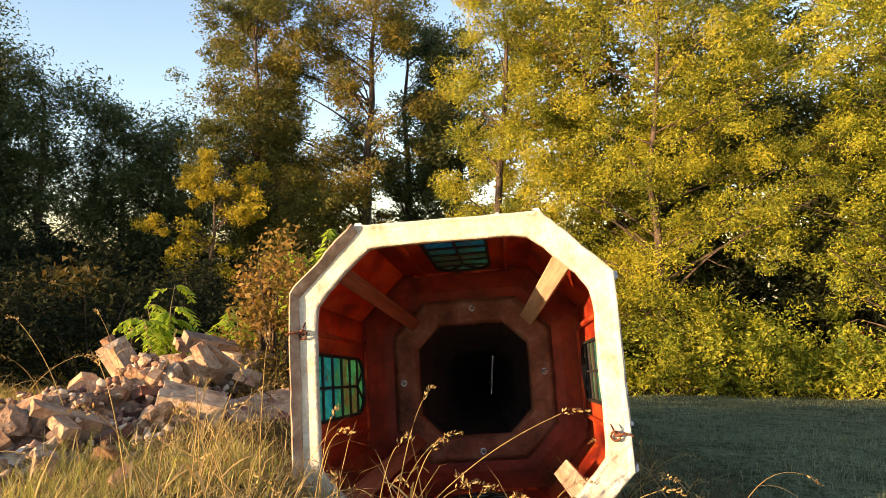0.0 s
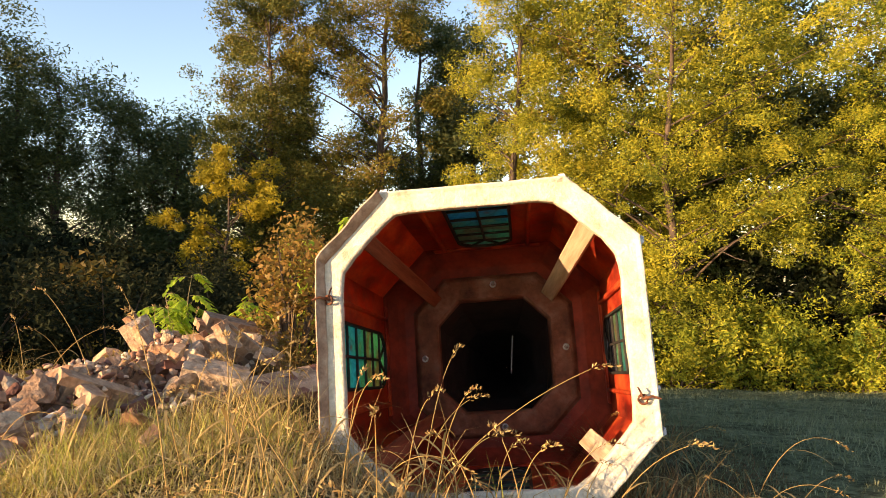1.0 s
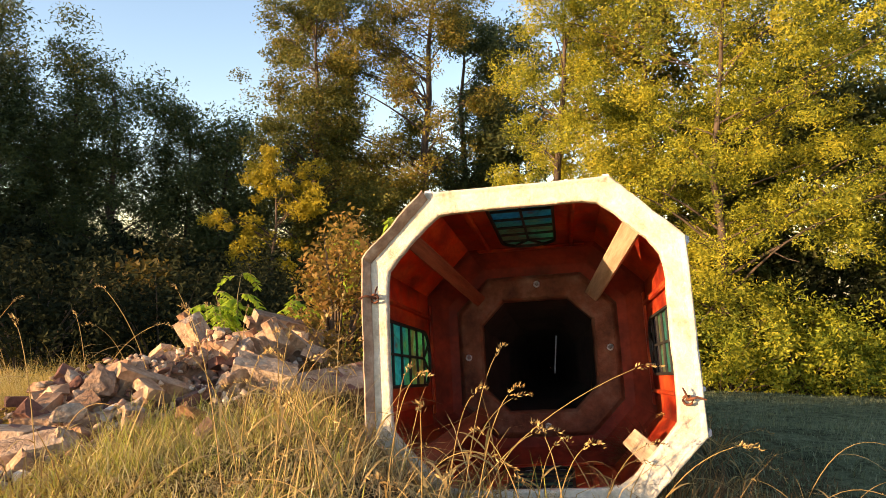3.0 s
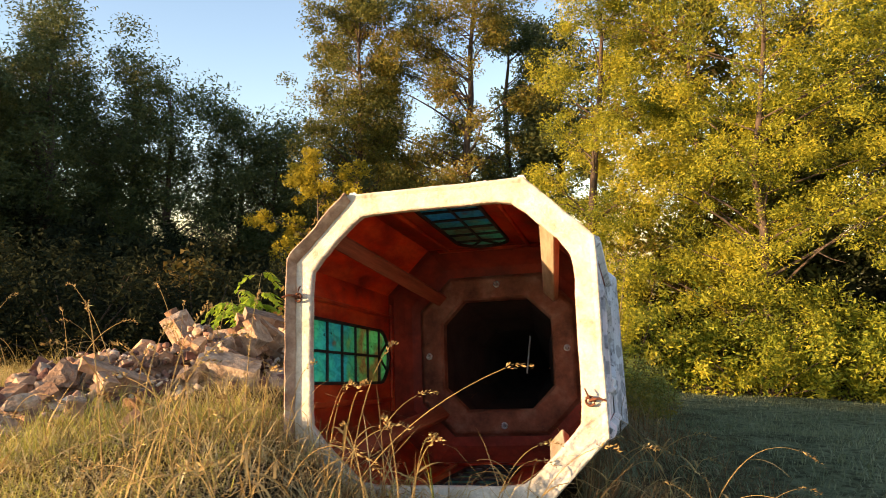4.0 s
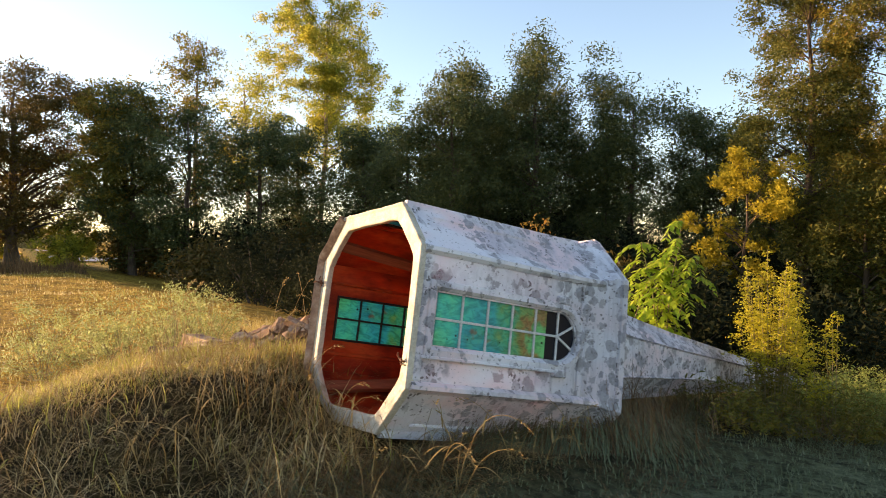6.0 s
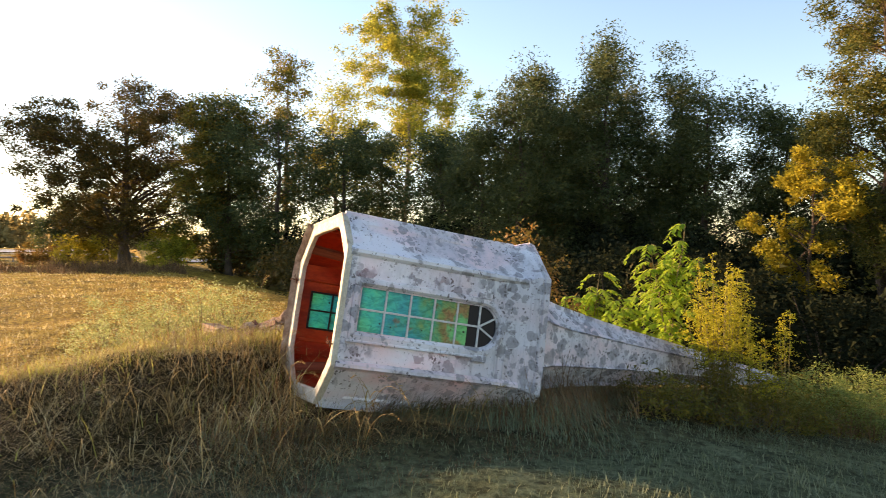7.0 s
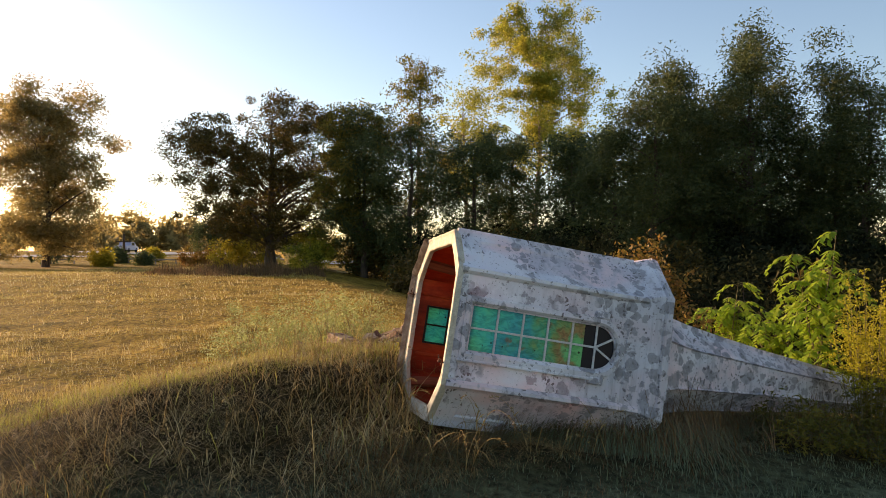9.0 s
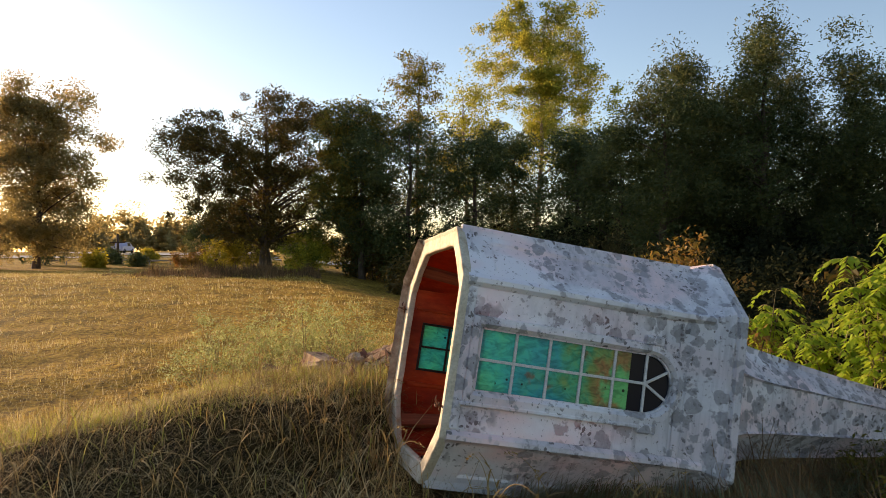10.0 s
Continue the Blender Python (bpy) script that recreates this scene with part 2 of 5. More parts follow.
SCRAP = scrap_material()
YGREEN = leaf_material("light_green_leaf", [(0.1, (0.06, 0.10, 0.014)), (0.35, (0.18, 0.225, 0.024)), (0.65, (0.39, 0.39, 0.037)), (0.95, (0.54, 0.46, 0.045))], 0.42, patch=0.8)
YELLOW = leaf_material("yellow_green_leaf", [(0.1, (0.07, 0.10, 0.014)), (0.35, (0.20, 0.22, 0.024)), (0.65, (0.42, 0.395, 0.037)), (0.95, (0.56, 0.46, 0.045))], 0.42, patch=0.8)
GOLD = leaf_material("golden_leaf", [(0.1, (0.18, 0.16, 0.016)), (0.5, (0.42, 0.35, 0.035)), (0.9, (0.55, 0.43, 0.04))], 0.66)
OLIVE = leaf_material("olive_leaf", [(0.1, (0.08, 0.095, 0.02)), (0.45, (0.18, 0.165, 0.03)), (0.75, (0.30, 0.22, 0.035)), (0.95, (0.30, 0.14, 0.06))], 0.45)
ELM = leaf_material("elm_leaf", [(0.1, (0.050, 0.066, 0.018)), (0.4, (0.11, 0.122, 0.028)), (0.7, (0.195, 0.178, 0.034)), (0.95, (0.28, 0.19, 0.05))], 0.42)
GREEN = leaf_material("dark_green_leaf", [(0.1, (0.050, 0.074, 0.030)), (0.5, (0.094, 0.118, 0.042)), (0.9, (0.165, 0.165, 0.050))], 0.36)
# leaves darkened in colour for the shade under the wood's closed canopy
SHADE_LEAF = leaf_material("shade_dark_leaf", [(0.1, (0.012, 0.016, 0.009)), (0.5, (0.022, 0.027, 0.013)), (0.9, (0.042, 0.044, 0.018))], 0.22, 0.75, 0.5, 0.03)
BROWN = leaf_material("brown_oak_leaf", [(0.1, (0.05, 0.05, 0.014)), (0.5, (0.12, 0.09, 0.02)), (0.9, (0.17, 0.10, 0.028))], 0.4)
# leaf colour lifted to imitate sun glare and haze over distant trees
BACKLIT = leaf_material("glare_pale_leaf", [(0.1, (0.22, 0.18, 0.07)), (0.5, (0.36, 0.28, 0.11)), (0.9, (0.46, 0.34, 0.14))], 0.68)
POPLAR = leaf_material("poplar_leaf", [(0.1, (0.18, 0.21, 0.03)), (0.5, (0.38, 0.37, 0.05)), (0.9, (0.56, 0.47, 0.07))], 0.6)
FRESH = leaf_material("fresh_green_leaf", [(0.1, (0.20, 0.32, 0.025)), (0.5, (0.36, 0.48, 0.04)), (0.9, (0.54, 0.54, 0.07))], 0.5)
GOLDROD = leaf_material("goldenrod", [(0.1, (0.26, 0.26, 0.02)), (0.5, (0.47, 0.42, 0.03)), (0.9, (0.66, 0.56, 0.06))], 0.5)
RUSSET = leaf_material("russet_leaf", [(0.1, (0.12, 0.11, 0.02)), (0.5, (0.26, 0.16, 0.035)), (0.9, (0.36, 0.17, 0.05))], 0.4)
SAGE = leaf_material("sage_weed", [(0.1, (0.19, 0.22, 0.06)), (0.5, (0.36, 0.39, 0.14)), (0.9, (0.58, 0.58, 0.31))], 0.6)
SAGE_STEM = leaf_material("sage_stem", [(0.1, (0.16, 0.13, 0.06)), (0.9, (0.30, 0.24, 0.12))], 0.1)
STRAW = leaf_material("straw_grass", [(0.08, (0.22, 0.19, 0.035)), (0.3, (0.44, 0.335, 0.075)), (0.6, (0.64, 0.48, 0.17)), (0.82, (0.76, 0.62, 0.33)), (0.97, (0.40, 0.16, 0.08))], 0.42, 0.6)
# dry brown grasses whose darkest tones carry the shade among the blades
DRY = leaf_material("bleached_brown_grass", [(0.1, (0.11, 0.065, 0.022)), (0.35, (0.27, 0.165, 0.058)), (0.6, (0.48, 0.335, 0.125)), (0.85, (0.76, 0.59, 0.29)), (0.97, (0.40, 0.15, 0.07))], 0.24, 0.6)
TURF = leaf_material("shade_dark_grass", [(0.1, (0.05, 0.04, 0.014)), (0.35, (0.11, 0.068, 0.026)), (0.6, (0.22, 0.12, 0.05)), (0.85, (0.38, 0.23, 0.11)), (0.98, (0.26, 0.085, 0.045))], 0.18, 0.6)
LAWN = leaf_material("lawn_grass", [(0.1, (0.11, 0.14, 0.07)), (0.5, (0.20, 0.23, 0.12)), (0.9, (0.34, 0.35, 0.20))], 0.3, 0.6)
# yellow grass; sun highlights and dark gaps are put into its end tones
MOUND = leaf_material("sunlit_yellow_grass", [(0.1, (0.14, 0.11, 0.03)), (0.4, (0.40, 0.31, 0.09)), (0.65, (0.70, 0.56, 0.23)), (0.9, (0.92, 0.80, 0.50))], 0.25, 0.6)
WEED = leaf_material("green_weed", [(0.1, (0.11, 0.15, 0.035)), (0.5, (0.23, 0.28, 0.07)), (0.9, (0.42, 0.43, 0.14))], 0.5)
LIME = leaf_material("fresh_grass", [(0.1, (0.20, 0.23, 0.03)), (0.5, (0.44, 0.43, 0.08)), (0.9, (0.66, 0.57, 0.18))], 0.48, 0.6)


def ground_material():
    """Turf: golden and tufted on the field, matted brown darkened for shade under the bank's grass, green on the lawn.
    """
    m, n, l, b = material("turf_ground", 0.95, 0, 0.1)
    v = coords(n, l)
    big = ramp(n, l, noise_tex(n, l, coords(n, l, (0.5, 1.2, 1)), 0.9, 9, 0.7), [(0.36, (0.28, 0.185, 0.025)), (0.48, (0.54, 0.325, 0.042)), (0.62, (0.70, 0.43, 0.07))])
    tuft = ramp(n, l, noise_tex(n, l, coords(n, l, (1, 2.2, 1)), 3.2, 9, 0.75), [(0.38, (0.45, 0.42, 0.38)), (0.56, (1, 1, 1))])
    fine = ramp(n, l, noise_tex(n, l, v, 11, 8, 0.75), [(0.38, (0.22, 0.2, 0.18)), (0.6, (1, 1, 1))])
    c = mix(n, l, 0.7, mix(n, l, 0.95, big, fine, "MULTIPLY"), tuft, "MULTIPLY")
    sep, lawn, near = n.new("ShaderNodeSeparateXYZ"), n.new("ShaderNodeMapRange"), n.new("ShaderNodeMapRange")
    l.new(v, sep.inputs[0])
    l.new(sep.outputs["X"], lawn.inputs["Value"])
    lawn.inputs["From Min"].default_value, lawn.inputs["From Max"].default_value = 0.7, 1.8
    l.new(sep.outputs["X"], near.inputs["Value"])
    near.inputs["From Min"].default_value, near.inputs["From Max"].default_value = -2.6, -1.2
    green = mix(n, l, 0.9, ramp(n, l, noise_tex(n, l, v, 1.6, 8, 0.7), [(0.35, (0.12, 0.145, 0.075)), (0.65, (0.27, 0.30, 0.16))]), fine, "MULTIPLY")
    # brown bank ground, darkened to give shade between the blades
    thatch_shade = mix(n, l, 0.9, ramp(n, l, noise_tex(n, l, v, 3.0, 8, 0.7), [(0.35, (0.035, 0.028, 0.010)), (0.65, (0.13, 0.09, 0.028))]), fine, "MULTIPLY")
    c = mix(n, l, lawn.outputs[0], mix(n, l, near.outputs[0], c, thatch_shade), green)
    l.new(c, b.inputs["Base Color"])
    bump(n, l, b, mix(n, l, 0.5, noise_tex(n, l, v, 22, 6, 0.7), tuft), 1.0, 0.07)
    return m


GROUND = ground_material()


# ---- building helpers ----
def fast_mesh(name, verts, faces):
    """A mesh from an array of places and an array of faces, all with the same number of corners."""
    me = bpy.data.meshes.new(name)
    verts, faces = np.asarray(verts, np.float32), np.asarray(faces, np.int32)
    k = faces.shape[1]
    me.vertices.add(len(verts))
    me.vertices.foreach_set("co", verts.ravel())
    me.loops.add(faces.size)
    me.loops.foreach_set("vertex_index", faces.ravel())
    me.polygons.add(len(faces))
    me.polygons.foreach_set("loop_start", np.arange(0, faces.size, k, dtype=np.int32))
    me.update(calc_edges=True)
    return me


def thing(name, label, category, at=None, group="", kind=""):
    ob = new(name)
    ob.empty_display_size = 0.1
    if at is not None:
        ob.matrix_world = at
    return tagged(ob, label, category, group, kind)


def part(name, bm, mats, parent=None, label="", smooth=False, at=None):
    """Links a bmesh, or a mesh, as one object under parent."""
    if isinstance(bm, bmesh.types.BMesh):
        me = bpy.data.meshes.new(name)
        bm.normal_update()
        bm.to_mesh(me)
        bm.free()
    else:
        me = bm
    for m in (mats if isinstance(mats, (list, tuple)) else [mats]):
        me.materials.append(m)
    if smooth:
        me.polygons.foreach_set("use_smooth", [True] * len(me.polygons))
    ob = new(name, me)
    ob.parent = parent
    if at is not None:
        ob.matrix_basis = at
    return tagged(ob, label)


def box(sx, sy, sz, at=None, bevel=0.0, bm=None):
    bm = bm or bmesh.new()
    r = bmesh.ops.create_cube(bm, size=1, matrix=(at or Matrix()) @ Matrix.Diagonal((sx, sy, sz, 1)))
    if bevel:
        ed = list({e for v in r["verts"] for e in v.link_edges})
        bmesh.ops.bevel(bm, geom=ed, offset=bevel, segments=1, affect="EDGES", profile=0.7)
    return bm


def loft(rings, closed=True, bm=None, mat=0, cap=False):
    """Skins a row of rings, each a list of places."""
    bm = bm or bmesh.new()
    vs = [[bm.verts.new(p) for p in r] for r in rings]
    n = len(rings[0])
    for a, b in zip(vs, vs[1:]):
        for i in range(n if closed else n - 1):
            f = bm.faces.new((a[i], a[(i + 1) % n], b[(i + 1) % n], b[i]))
            f.material_index = mat
    if cap:
        for r in (vs[0][::-1], vs[-1]):
            bm.faces.new(r).material_index = mat
    return bm


def tube_arrays(path, radii, sides=6):
    """Places and quads of a tapered tube along a path."""
    path, radii = np.asarray(path, float), np.asarray(radii, float)
    d = np.gradient(path, axis=0)
    d /= np.linalg.norm(d, axis=1)[:, None] + 1e-9
    ref = np.where(np.abs(d[:, 2:3]) > 0.9, [[1.0, 0, 0]], [[0, 0, 1.0]])
    u = np.cross(d, ref)
    u /= np.linalg.norm(u, axis=1)[:, None]
    v = np.cross(d, u)
    a = np.linspace(0, 2 * np.pi, sides, endpoint=False)
    p = path[:, None] + radii[:, None, None] * (u[:, None] * np.cos(a)[None, :, None] + v[:, None] * np.sin(a)[None, :, None])
    n = len(path)
    i, j = np.meshgrid(np.arange(n - 1), np.arange(sides), indexing="ij")
    k = (j + 1) % sides
    q = np.stack([i * sides + j, i * sides + k, (i + 1) * sides + k, (i + 1) * sides + j], -1).reshape(-1, 4)
    return p.reshape(-1, 3), q


class Heap:
    """Gathers places and faces of many small pieces for one mesh."""

    def __init__(self):
        self.v, self.f, self.n = [], [], 0

    def add(self, v, f):
        self.v.append(np.asarray(v)), self.f.append(np.asarray(f) + self.n)
        self.n += len(v)

    def mesh(self, name):
        return fast_mesh(name, np.concatenate(self.v), np.concatenate(self.f))


def unit(a):
    return a / (np.linalg.norm(a, axis=-1, keepdims=True) + 1e-9)


def leaf_arrays(rng, at, size, slim=0.45, droop=0.3):
    """One folded diamond for each leaf near by, a plain blade for the leaves of trees farther off."""
    n = len(at)
    d = rng.normal(size=(n, 3))
    d[:, 2] = d[:, 2] * 0.7 - droop
    d = unit(d)
    s = unit(np.cross(d, rng.normal(size=(n, 3))))
    w = np.cross(d, s)
    L = (size * rng.uniform(0.6, 1.3, n))[:, None]
    if size >= 0.07:
        v = np.stack([at - d * L * 0.5 - s * L * slim * 0.5, at - d * L * 0.4 + s * L * slim * 0.5, at + d * L * 0.55], 1)
        return v.reshape(-1, 3), np.arange(n * 3).reshape(-1, 3)
    v = np.stack([at - d * L * 0.5, at + s * L * slim * 0.5 + w * L * 0.06, at + d * L * 0.5, at - s * L * slim * 0.5 + w * L * 0.06], 1)
    return v.reshape(-1, 3), np.arange(n * 4).reshape(-1, 4)


def smooth(a, b, x):
    t = np.clip((x - a) / (b - a), 0, 1)
    return t * t * (3 - 2 * t)


def ground_z(x, y):
    """The lie of the land: a grassy bank by the steeple, a field to the west, a lawn that falls to the north-east."""
    x, y = np.asarray(x, float), np.asarray(y, float)
    fall = -0.17 * np.log1p(np.exp((y - 5.0) * 1.2)) / 1.2
    fall = np.maximum(fall, -2.35) * smooth(-13, -1.5, x) - 0.75 * smooth(4.5, 10.5, y) * (1 - smooth(-13, -1.5, x))
    west = 0.008 * np.clip(-x - 14, 0, 41) - 0.006 * np.clip(-x - 58, 0, 17) + 0.026 * np.clip(-x - 75, 0, 50)
    crest = -0.4 - 0.3 * (np.clip(y, -4, 4) + 0.1)
    top = (0.06 + 0.45 * smooth(-1.0, 1.9, y)) * smooth(-7, -1.5, y) * (1 - smooth(3.6, 6.5, y))
    east, west_w = 1.15 + 0.55 * (1 - smooth(-1.0, 1.6, y)) - 0.35 * smooth(1.8, 2.9, y), 1.2 + 1.2 * smooth(0.8, 3.0, y)
    bank = top * np.exp(-np.where(x > crest, (x - crest) / east, (x - crest) / west_w) ** 2)
    bank = bank + 0.06 * np.exp(-((x - 0.1) / 0.7) ** 2 - ((y - 3.3) / 0.7) ** 2)
    heap = 0.72 * np.exp(-((x + 2.55) / 0.72) ** 2 - ((y - 6.15) / 0.85) ** 2) + 0.12 * np.exp(-((x + 3.0) / 0.9) ** 2 - ((y - 4.6) / 1.0) ** 2)
    heap = heap + 0.16 * np.exp(-((x - 0.38) / 0.30) ** 2) * smooth(4.9, 5.4, y) * (1 - smooth(6.6, 7.6, y))
    heap = heap + 0.09 * np.exp(-((x - 0.85) / 0.35) ** 2) * smooth(2.7, 3.4, y) * (1 - smooth(5.2, 7.5, y))
    ripple = 0.025 * (np.sin(x * 2.1 + y * 0.7) + np.sin(y * 2.7 - x * 1.1) + np.sin(x * 5.3 + 1.0) * np.sin(y * 4.7))
    far = 0.25 * np.sin(x * 0.11 + 1.3) * np.sin(y * 0.13) * smooth(8, 40, np.hypot(x, y))
    land = 0.02 + fall + west + bank + heap + ripple * (1 - smooth(10, 60, np.hypot(x, y))) + far
    # the fallen steeple has pressed a hollow for itself
    bed = 0.914 - 0.740 - 0.19 * (y - 3.1) - 0.05 + 0.5 * smooth(0.40, 0.95, np.abs(x + 0.21)) + 2 * (1 - smooth(2.95, 3.12, y)) + 2 * smooth(4.75, 4.95, y)
    return np.minimum(land, bed)


# ---- ground ----
_u = np.linspace(-1, 1, 251)
_gx, _gy = np.meshgrid(-1 + 4 * np.sinh(5.3 * _u), 3 + 4 * np.sinh(5.3 * _u), indexing="ij")
_i, _j = np.meshgrid(np.arange(250), np.arange(250), indexing="ij")
_q = np.stack([_i * 251 + _j, (_i + 1) * 251 + _j, (_i + 1) * 251 + _j + 1, _i * 251 + _j + 1], -1).reshape(-1, 4)
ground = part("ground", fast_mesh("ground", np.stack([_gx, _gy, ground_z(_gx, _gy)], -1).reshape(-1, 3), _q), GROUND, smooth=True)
tagged(ground, "rough grassy ground with a low bank and a mown field", "ground", kind="structure")

# ---- steeple ----
O = Vector((-0.209, 3.136, 0.914))
A_ = Vector((0.0123, 0.9839, -0.1781)).normalized()
V_ = Vector((-0.0797, 0.1785, 0.9807))
V_ = (V_ - A_ * A_.dot(V_)).normalized()
U_ = A_.cross(V_)
STEEPLE = Matrix(((U_.x, A_.x, V_.x, O.x), (U_.y, A_.y, V_.y, O.y), (U_.z, A_.z, V_.z, O.z), (0, 0, 0, 1)))
steeple = thing("steeple", "fallen octagonal church steeple, flaking white outside, red inside", "steeple", STEEPLE)
HALF, CORNER = 0.740, 0.436
DEEP = 1.60


def octagon(h, a, ratio=CORNER / HALF, drop=0.0, wob=0.0, seed=0):
    c = h * ratio
    p = [(h, -c), (h, c), (c, h), (-c, h), (-h, c), (-h, -c), (-c, -h), (c, -h)]
    r = random.Random(seed)
    return [Vector((x + r.uniform(-wob, wob), a, z - drop + r.uniform(-wob, wob))) for x, z in p]


def turned(k):
    return Matrix.Rotation(k * math.pi / 2, 4, "Y")


W_A0, W_AC, W_R = 0.178, 1.200, 0.165


def arch(grow=0.0, steps=12):
    """The outline of a window, square at one end and round at the other, as (along, across)."""
    r = W_R + grow
    out = [(W_A0 - grow, -r)] + [(W_A0 + (W_AC - W_A0) * i / 4, -r) for i in range(1, 4)]
    out += [(W_AC + r * math.cos(t), r * math.sin(t)) for t in (math.pi * (i / steps - 0.5) for i in range(steps + 1))]
    return out + [(W_A0 + (W_AC - W_A0) * i / 4, r) for i in (3, 2, 1)] + [(W_A0 - grow, r)]


def side_panel():
    """A long side: two skins with an arched opening and its reveal."""
    inner, outer = arch(), []
    for i, (a, w) in enumerate(inner):
        if i == 0 or i == len(inner) - 1:
            outer.append((0.05, math.copysign(CORNER, w)))
        elif a <= W_AC + 1e-6:
            outer.append((a, math.copysign(CORNER, w)))
        else:
            dx, dw = a - W_AC, w
            k = min((DEEP - W_AC) / dx, CORNER / abs(dw) if abs(dw) > 1e-6 else 1e9)
            outer.append((W_AC + dx * k, dw * k))
    ang = [(DEEP, -CORNER), (DEEP, CORNER)]
    for cn in ang:
        j = min(range(len(outer)), key=lambda q: (outer[q][0] - cn[0]) ** 2 + (outer[q][1] - cn[1]) ** 2)
        outer[j] = cn
    bm = bmesh.new()

    def ring(pts, h, k):
        return [bm.verts.new((h, a, w * k)) for a, w in pts]

    n = len(inner)
    o1, i1 = ring(outer, HALF, 1), ring(inner, HALF, 1)
    o2, i2 = ring(outer, HALF - 0.028, 0.97), ring(inner, HALF - 0.028, 1)
    for i in range(n):
        j = (i + 1) % n
        bm.faces.new((o1[i], o1[j], i1[j], i1[i])).material_index = 0
        bm.faces.new((o2[j], o2[i], i2[i], i2[j])).material_index = 1
        bm.faces.new((i1[i], i1[j], i2[j], i2[i])).material_index = 0
        bm.faces.new((o1[j], o1[i], o2[i], o2[j])).material_index = 1
    bmesh.ops.recalc_face_normals(bm, faces=bm.faces)
    return bm


def corner_panel():
    """A chamfer between two long sides, folded over them in a small lip."""
    bm = bmesh.new()
    rings = []
    e = 0.030
    n = Vector((1, 0, 1)).normalized()
    # a shallow sunk field runs along the middle of the chamfer
    for a, d, sunk in ((0.05, 0.0, 0.0), (0.215, 0.002, 0.0), (0.235, 0.002, 0.012), (0.6, 0.003, 0.012), (1.0, 0.004, 0.012), (1.22, 0.005, 0.012), (1.24, 0.005, 0.0), (1.38, 0.006, 0.0), (DEEP, 0.012, 0.0)):
        p = octagon(HALF + d, a)
        lo, hi = Vector(p[1]), Vector(p[2])
        inn = octagon(HALF - 0.03, a)
        rings.append([lo + Vector((0.002, 0, -0.045)), lo + Vector((e, 0, -0.022)), lo + Vector((e, 0, 0.004)), lo.lerp(hi, 0.08) + n * 0.006, lo.lerp(hi, 0.20) + n * 0.004, lo.lerp(hi, 0.23) + n * (0.004 - sunk), lo.lerp(hi, 0.77) + n * (0.004 - sunk), lo.lerp(hi, 0.80) + n * 0.004,
                      lo.lerp(hi, 0.92) + n * 0.006, hi + Vector((0.004, 0, e)), hi + Vector((-0.022, 0, e)), hi + Vector((-0.045, 0, 0.002)), Vector(inn[2]), Vector(inn[1])])
    loft(rings, True, bm, 0, True)
    for f in bm.faces:
        if f.normal.dot(Vector((1, 0, 1))) == 0:
            f.normal_update()
        c = f.calc_center_median()
        if abs(c.x) + abs(c.z) < HALF + CORNER - 0.025:
            f.material_index = 1
    bmesh.ops.recalc_face_normals(bm, faces=bm.faces)
    return bm


_side, _corner = None, None
for k in range(4):
    s = part("side_panel", side_panel() if _side is None else _side.data, [PAINT, RED] if _side is None else [], steeple, at=turned(k))
    c = part("corner_panel", corner_panel() if _corner is None else _corner.data, [PAINT, RED] if _corner is None else [], steeple, at=turned(k))
    _side, _corner = _side or s, _corner or c

# the mouth: an outer lip that slopes in to a flange with a ragged inner edge, filled out in its corners
def rim_ring(h, a, ragged=0.0, fill=0.0, seed=0, per=12):
    rg, q, out = random.Random(seed), octagon(h, a), []
    off = rg.uniform(0, 90)
    for i in range(8):
        p0, p1 = q[i], q[(i + 1) % 8]
        inward = -Vector((p0.x + p1.x, 0, p0.z + p1.z)).normalized()
        for j in range(per):
            u = j / per
            web = fill * max(0.0, 1 - min(u, 1 - u) * (p1 - p0).length / 0.10) ** 1.6
            n = noise.noise(Vector((off + i * 3.1 + u * 5, a * 9, seed))) + 0.6 * noise.noise(Vector((off + i * 9.7 + u * 17, 2.0, seed)))
            out.append(p0.lerp(p1, u) + inward * (web + ragged * n) + Vector((0, ragged * 0.8 * n, 0)))
    return out


_r = [rim_ring(HALF + 0.004, 0.07), rim_ring(HALF + 0.011, 0.030, 0.004, 0, 2), rim_ring(HALF + 0.010, 0.016, 0.005, 0, 3), rim_ring(HALF + 0.002, 0.013, 0.004, 0, 3), rim_ring(HALF - 0.016, 0.022, 0.003, 0, 4),
      rim_ring(HALF - 0.050, 0.026, 0.002, 0.002, 6), rim_ring(HALF - 0.088, 0.028, 0.004, 0.010, 7), rim_ring(HALF - 0.096, 0.034, 0.005, 0.012, 7), rim_ring(HALF - 0.097, 0.070, 0.005, 0.012, 7), rim_ring(HALF - 0.025, 0.074, 0, 0, 8)]
mouth = part("rim", loft(_r), RIM, steeple, "cream moulded rim round the open end")
_m = mouth.modifiers.new("edge", "BEVEL")
_m.width, _m.segments, _m.limit_method, _m.angle_limit = 0.004, 2, "ANGLE", radians(25)
# a brown lip stands out along the western sides alone
_r = []
for h, a, sd in ((HALF + 0.014, 0.05, 31), (HALF + 0.016, -0.018, 32), (HALF + 0.008, -0.026, 32), (HALF + 0.001, -0.018, 33), (HALF - 0.021, 0.010, 34), (HALF - 0.025, 0.026, 34)):
    _r.append(rim_ring(h, a, 0.006, 0, sd)[36:73])
bm = bmesh.new()
loft(_r, False, bm)
bmesh.ops.recalc_face_normals(bm, faces=bm.faces)
